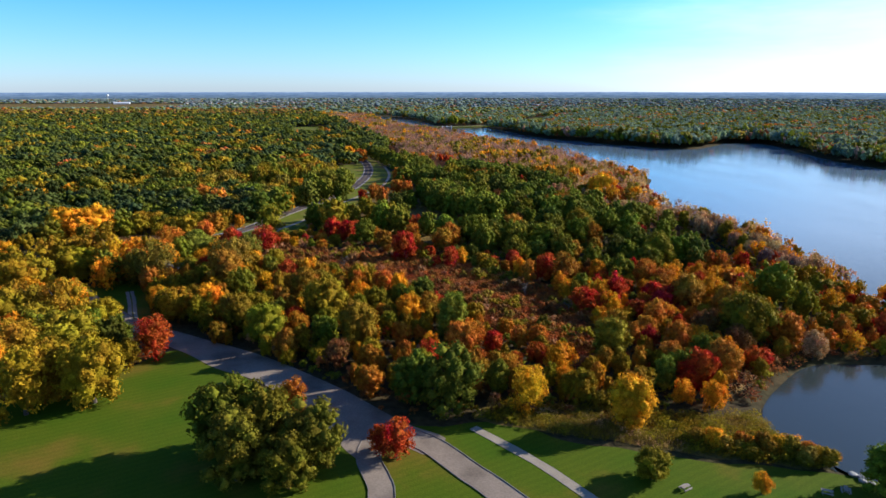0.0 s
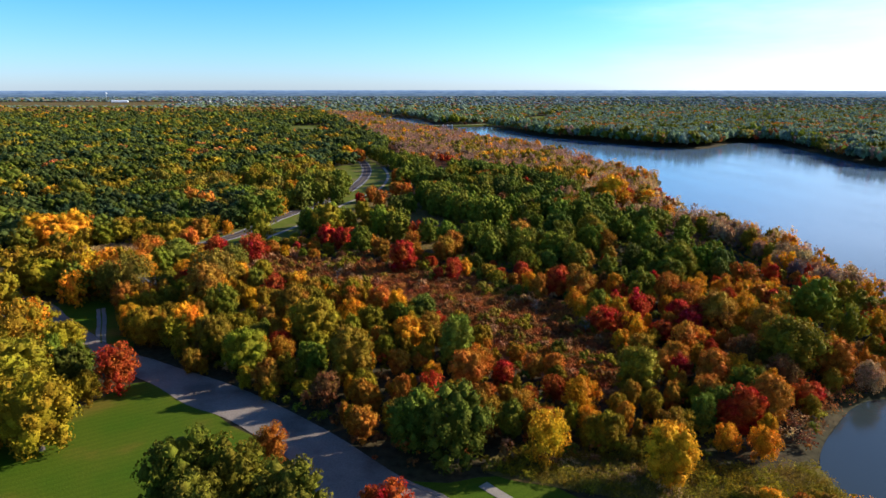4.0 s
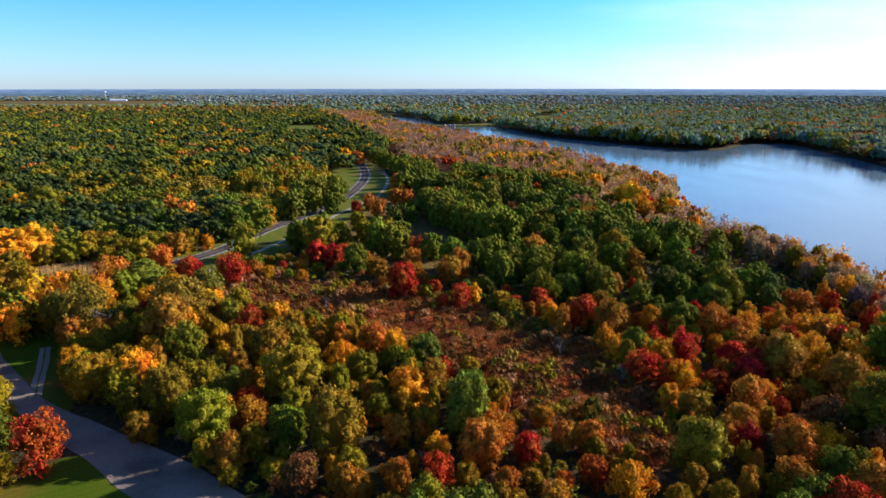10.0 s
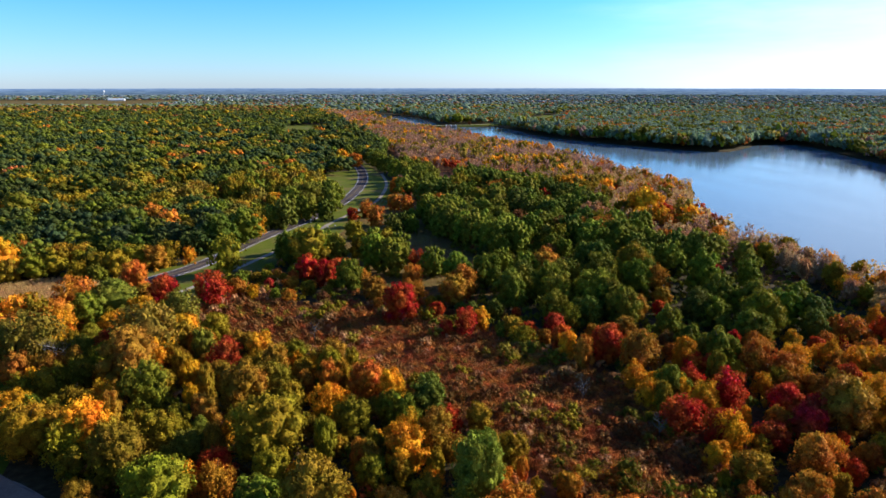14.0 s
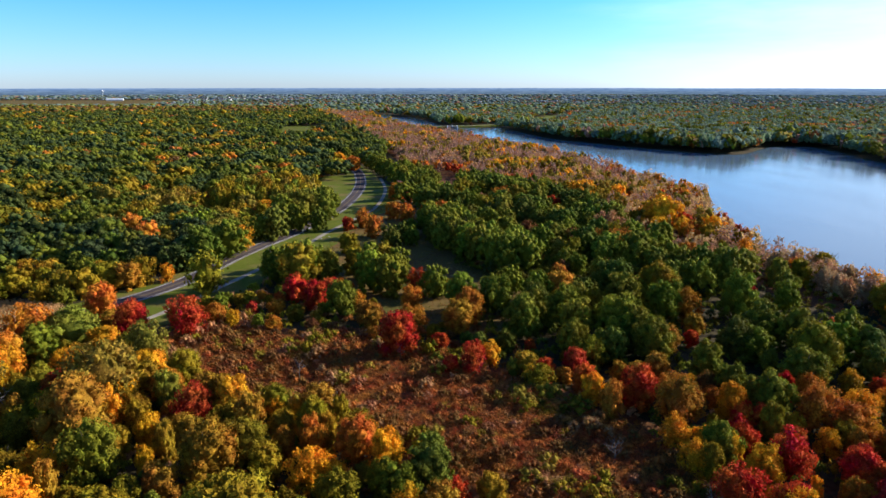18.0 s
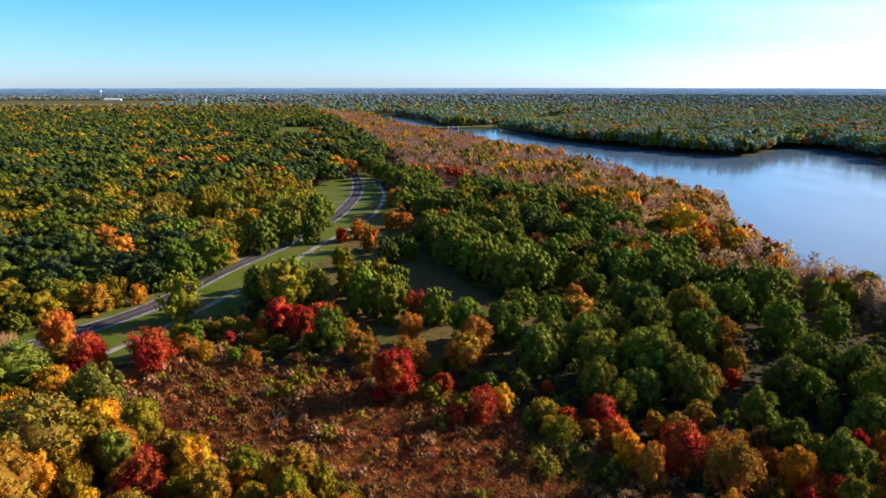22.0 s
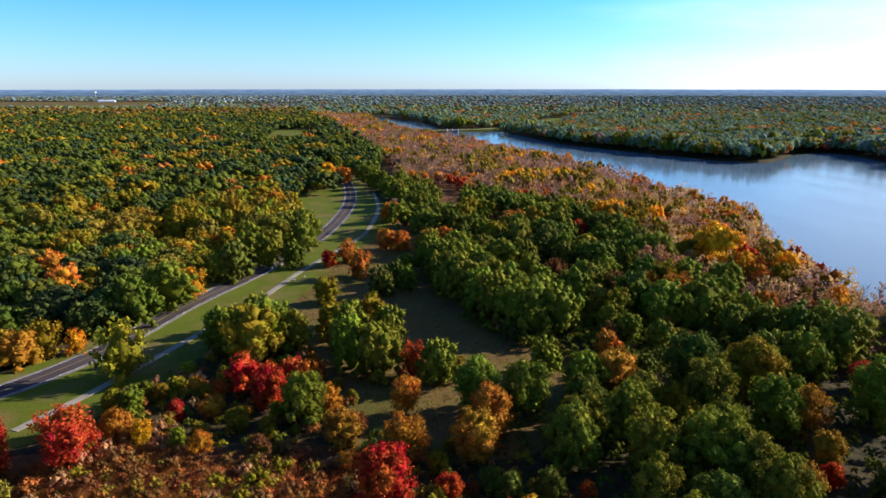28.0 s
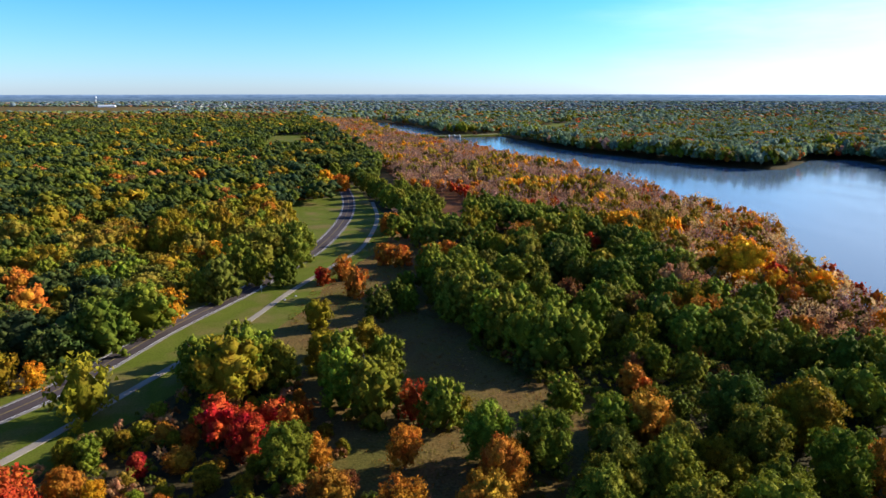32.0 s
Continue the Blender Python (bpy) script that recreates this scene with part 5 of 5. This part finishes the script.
for x, y, h in ((-88, 221, 11), (-92, 224, 9), (-30, 243, 6), (14, 246, 5), (-6, 254, 5), (-20, 229, 5), (36, 206, 6), (47, 189, 6)):
    bare_tree(x, y, h, h * 0.9)
for i in range(46):
    y = 205 + i * 6.6 + random.uniform(-2, 2)
    x = float(np.interp(y, [195, 232, 286, 328, 375, 400, 452, 499, 516], [150, 158, 160, 155, 148, 148, 163, 184, 180])) - random.uniform(2, 12)
    bare_tree(x, y, random.uniform(6, 10), random.uniform(4, 7))

# bushes along the pond bank
for i in range(16):
    k = i / 15
    tree(57 + 22 * k + random.uniform(-1.5, 1.5), 111.5 - 8 * k + random.uniform(-0.5, 4.5) * (1 - 0.6 * k), random.uniform(2.6, 4.6), random.uniform(2.8, 4.4), ("amber", "gold", "yellow", "amber", "orange", "ochre", "gold")[i % 7], "round")

# ---- houses, dam and small things ----
SIDING = surface("white_siding", 0.3, 4, [(0.35, (0.66, 0.65, 0.62)), (0.65, (0.78, 0.77, 0.74))], [(0.3, (0.88, 0.88, 0.88)), (0.7, (1, 1, 1))], 0.7)
SHINGLE = surface("roof_shingle", 0.4, 5, [(0.35, (0.09, 0.08, 0.075)), (0.65, (0.15, 0.13, 0.12))], [(0.3, (0.7, 0.7, 0.7)), (0.7, (1, 1, 1))])
BROWN_SHINGLE = surface("brown_roof_shingle", 0.4, 5, [(0.35, (0.16, 0.10, 0.075)), (0.65, (0.22, 0.15, 0.11))], [(0.3, (0.7, 0.7, 0.7)), (0.7, (1, 1, 1))])
WOOD = surface("weathered_timber", 0.8, 8, [(0.35, (0.27, 0.22, 0.17)), (0.65, (0.38, 0.33, 0.27))], [(0.3, (0.7, 0.7, 0.7)), (0.7, (1, 1, 1))])
STONE = surface("lake_stone", 0.5, 5, [(0.35, (0.30, 0.29, 0.27)), (0.65, (0.44, 0.42, 0.39))], [(0.3, (0.7, 0.7, 0.7)), (0.7, (1, 1, 1))], bump=0.6)
STEEL = surface("galvanised_steel", 0.8, 9, [(0.35, (0.34, 0.35, 0.36)), (0.65, (0.45, 0.46, 0.47))], [(0.3, (0.85, 0.85, 0.85)), (0.7, (1, 1, 1))], 0.45)
SIGN_WHITE = surface("sign_enamel", 0.8, 9, [(0.35, (0.68, 0.68, 0.66)), (0.65, (0.78, 0.78, 0.76))], [(0.3, (0.9, 0.9, 0.9)), (0.7, (1, 1, 1))], 0.4)
PANE, pane_n, pane_l, pane_p = material("window_glass")
pane_p.inputs["Base Color"].default_value, pane_p.inputs["Roughness"].default_value = (0.03, 0.04, 0.05, 1), 0.08


def box_mesh(bm, x0, x1, y0, y1, z0, z1, bevel=0.0):
    made = bmesh.ops.create_cube(bm, size=1, matrix=Matrix.LocRotScale(((x0 + x1) / 2, (y0 + y1) / 2, (z0 + z1) / 2), None, (x1 - x0, y1 - y0, z1 - z0)))
    if bevel:
        edges = list({e for v in made["verts"] for e in v.link_edges})
        bmesh.ops.bevel(bm, geom=edges, offset=bevel, segments=1, affect="EDGES")


def box(name, size, mat, parent, label="", bevel=0.0):
    bm = bmesh.new()
    box_mesh(bm, *size, bevel)
    return part(name, bm, mat, parent, label)


def gable(bm, w, d, z0, z1, over, thick):
    """A pitched roof slab over a body w by d, its ridge along x."""
    top = [(-w / 2 - over, -d / 2 - over, z0), (-w / 2 - over, 0, z1), (-w / 2 - over, d / 2 + over, z0)]
    ring = []
    for sx in (1, -1):
        ring.append([bm.verts.new((p[0] * sx, p[1], p[2])) for p in top] + [bm.verts.new((p[0] * sx, p[1], p[2] - thick)) for p in reversed(top)])
    for i in range(6):
        bm.faces.new((ring[0][i], ring[0][(i + 1) % 6], ring[1][(i + 1) % 6], ring[1][i]))
    for r in ring:
        bm.faces.new((r[0], r[1], r[4], r[5]))
        bm.faces.new((r[1], r[2], r[3], r[4]))


def house(x, y, turn, w=13, d=8, h=3.4, roof=SHINGLE, label="white house with a dark shingle roof among trees", group="park houses"):
    foot = tagged(new("house"), label, "house", group)
    bm = bmesh.new()
    v = [bm.verts.new(c) for c in ((-w / 2, -d / 2, -0.2), (-w / 2, d / 2, -0.2), (-w / 2, d / 2, h), (-w / 2, 0, h + d * 0.32), (-w / 2, -d / 2, h))]
    u = [bm.verts.new((w / 2, q.co.y, q.co.z)) for q in v]
    bm.faces.new(v)
    bm.faces.new(u[::-1])
    for i in range(5):
        bm.faces.new((v[i], u[i], u[(i + 1) % 5], v[(i + 1) % 5]))
    part("wall", bm, SIDING, foot, "white siding walls")
    bm = bmesh.new()
    gable(bm, w, d, h + 0.02, h + d * 0.32 + 0.28, 0.5, 0.2)
    r = part("roof", bm, roof, foot, "pitched shingle roof")
    box("chimney", (w * 0.2, w * 0.2 + 0.8, 0.4, 1.1, h + d * 0.2, h + d * 0.32 + 1.3), BROWN_SHINGLE, r, "brick chimney")
    for k in (-0.32, -0.1, 0.32):
        win = box("window", (w * k - 0.6, w * k + 0.6, -d / 2 - 0.06, -d / 2 + 0.02, 1.0, 2.3), SIGN_WHITE, foot, "white framed window")
        box("pane", (w * k - 0.48, w * k + 0.48, -d / 2 - 0.08, -d / 2 - 0.05, 1.1, 2.2), PANE, win)
    box("door", (w * 0.1 - 0.5, w * 0.1 + 0.5, -d / 2 - 0.07, -d / 2 + 0.02, 0.1, 2.15), WOOD, foot, "wooden front door")
    foot.matrix_basis = pose(x, y, 0, 0, 0, turn)
    return foot


house(-240, 436, -50, label="white house with a dark grey roof half hidden by trees")
lodge = house(-163, 655, 35, 12, 8, 3.2, BROWN_SHINGLE, "white house with a brown roof in the western woods")
far_house = house(-900, 3100, 20, 16, 11, 8, label="pale house of a distant town", group="distant town houses")
for i in range(64):
    away = 2950 + 1150 * random.random() ** 1.4
    copy_thing(far_house, pose(-away * random.uniform(0.18, 0.36), away, 0, 0, 0, random.uniform(0, 180)))
for x, y, t in ((-1240, 2050, 30), (-1195, 2010, 80), (-980, 1990, 10), (-940, 2030, 60)):
    copy_thing(far_house, pose(x, y, 0, 0, 0, t))
house(-1412, 3150, 8, 72, 18, 5, SIDING, "long white low building in the distance", "distant buildings")


def water_tower(x, y, height):
    foot = tagged(new("water_tower"), "white water tower far off above the trees", "water tower")
    bm = bmesh.new()
    limb(bm, (0, 0, 0), (0, 0, height - 8), 1.3, 1.0, 12)
    part("column", bm, SIGN_WHITE, foot)
    bm = bmesh.new()
    bmesh.ops.create_uvsphere(bm, u_segments=16, v_segments=10, radius=7.5)
    for v in bm.verts:
        v.co.z = v.co.z * 0.8 + height - 5
    part("tank", bm, SIGN_WHITE, foot, "rounded white tank")
    foot.location = (x, y, 0)


water_tower(-1850, 3950, 40)


def dam():
    """The grassed causeway across the lake with its spillway."""
    foot = tagged(new("dam"), "low grassed dam across the lake with a concrete spillway", "dam")
    line = smooth_line(DAM_LINE, 8)
    bm = strip_mesh(line, -14, 14, -1.5, 2.2)
    bmesh.ops.recalc_face_normals(bm, faces=bm.faces)
    part("embankment", bm, VERGE, foot, "green grassed embankment")
    bm = strip_mesh(line, -2, 2, 2.1, 2.35)
    part("crest_path", bm, GRAVEL, foot, "pale gravel crest path")
    weir = box("spillway", (44, 60, 1172, 1192, -1.2, 3.2), CONCRETE, foot, "concrete spillway", 0.2)
    for k in (43.2, 51.4, 59.6):
        box("pier", (k, k + 1.2, 1172, 1190, -1.2, 4.2), SIGN_WHITE, weir, "pale concrete pier", 0.1)
    box("gate", (45, 59, 1173.5, 1174.2, -0.6, 2.2), STEEL, weir, "steel sluice gate")


dam()
tree(86, 1216, 9, 7, "brown")


def picnic_table(x, y, turn):
    foot = tagged(new("picnic_table"), "weathered timber picnic table on the lawn", "picnic table", "picnic tables on the lawn")
    for i in range(5):
        box("top_board", (-0.95, 0.95, -0.37 + i * 0.15, -0.235 + i * 0.15, 0.72, 0.76), WOOD, foot)
    for side in (-1, 1):
        for k in (0, 1):
            box("seat_board", (-0.95, 0.95, side * 0.68 - 0.14 + k * 0.145, side * 0.68 - 0.005 + k * 0.145, 0.42, 0.46), WOOD, foot)
        bm = bmesh.new()
        for s2 in (-1, 1):
            limb(bm, (side * 0.7, s2 * 0.62, 0), (side * 0.7, s2 * 0.18, 0.72), 0.05, 0.05, 4)
        part("leg", bm, WOOD, foot)
        box("brace", (side * 0.7 - 0.03, side * 0.7 + 0.03, -0.75, 0.75, 0.36, 0.42), WOOD, foot)
    foot.matrix_basis = pose(x, y, 0.05, 0, 0, turn)


for x, y, t in ((47.4, 98.2, 30), (72.1, 96.0, -25), (75.8, 96.4, 60)):
    picnic_table(x, y, t)


def rock(x, y, size, z=0.0):
    bm = bmesh.new()
    bmesh.ops.create_icosphere(bm, subdivisions=2, radius=size)
    off = Vector((x, y, 0))
    for v in bm.verts:
        v.co *= 1 + 0.35 * noise.noise(v.co * 1.3 / size + off)
        v.co.z = v.co.z * 0.55 + size * 0.3
    me = bpy.data.meshes.new("boulder")
    bm.to_mesh(me)
    bm.free()
    me.materials.append(STONE)
    ob = tagged(new("boulder", me), "grey weathered boulder on the ground", "rock", "boulders")
    ob.location = (x, y, z)


for x, y, r in ((80.5, 101.3, 0.8), (81.6, 100.2, 0.9), (80.9, 99.2, 0.7), (82.2, 98.6, 0.6), (-47.5, 392, 0.55), (-44.5, 396, 0.45), (-51, 408, 0.4)):
    rock(x, y, r)


def road_sign(x, y, turn):
    foot = tagged(new("road_sign"), "small white road sign on a steel post", "road sign", "road signs")
    bm = bmesh.new()
    limb(bm, (0, 0, -0.2), (0, 0, 2.6), 0.05, 0.05, 6)
    part("post", bm, STEEL, foot, "steel post")
    box("plate", (-0.38, 0.38, -0.07, -0.045, 1.7, 2.6), SIGN_WHITE, foot, "white sign plate", 0.01)
    foot.matrix_basis = pose(x, y, 0.05, 0, 0, turn)


road_sign(-57.5, 401, -15)
road_sign(-84, 330, -30)
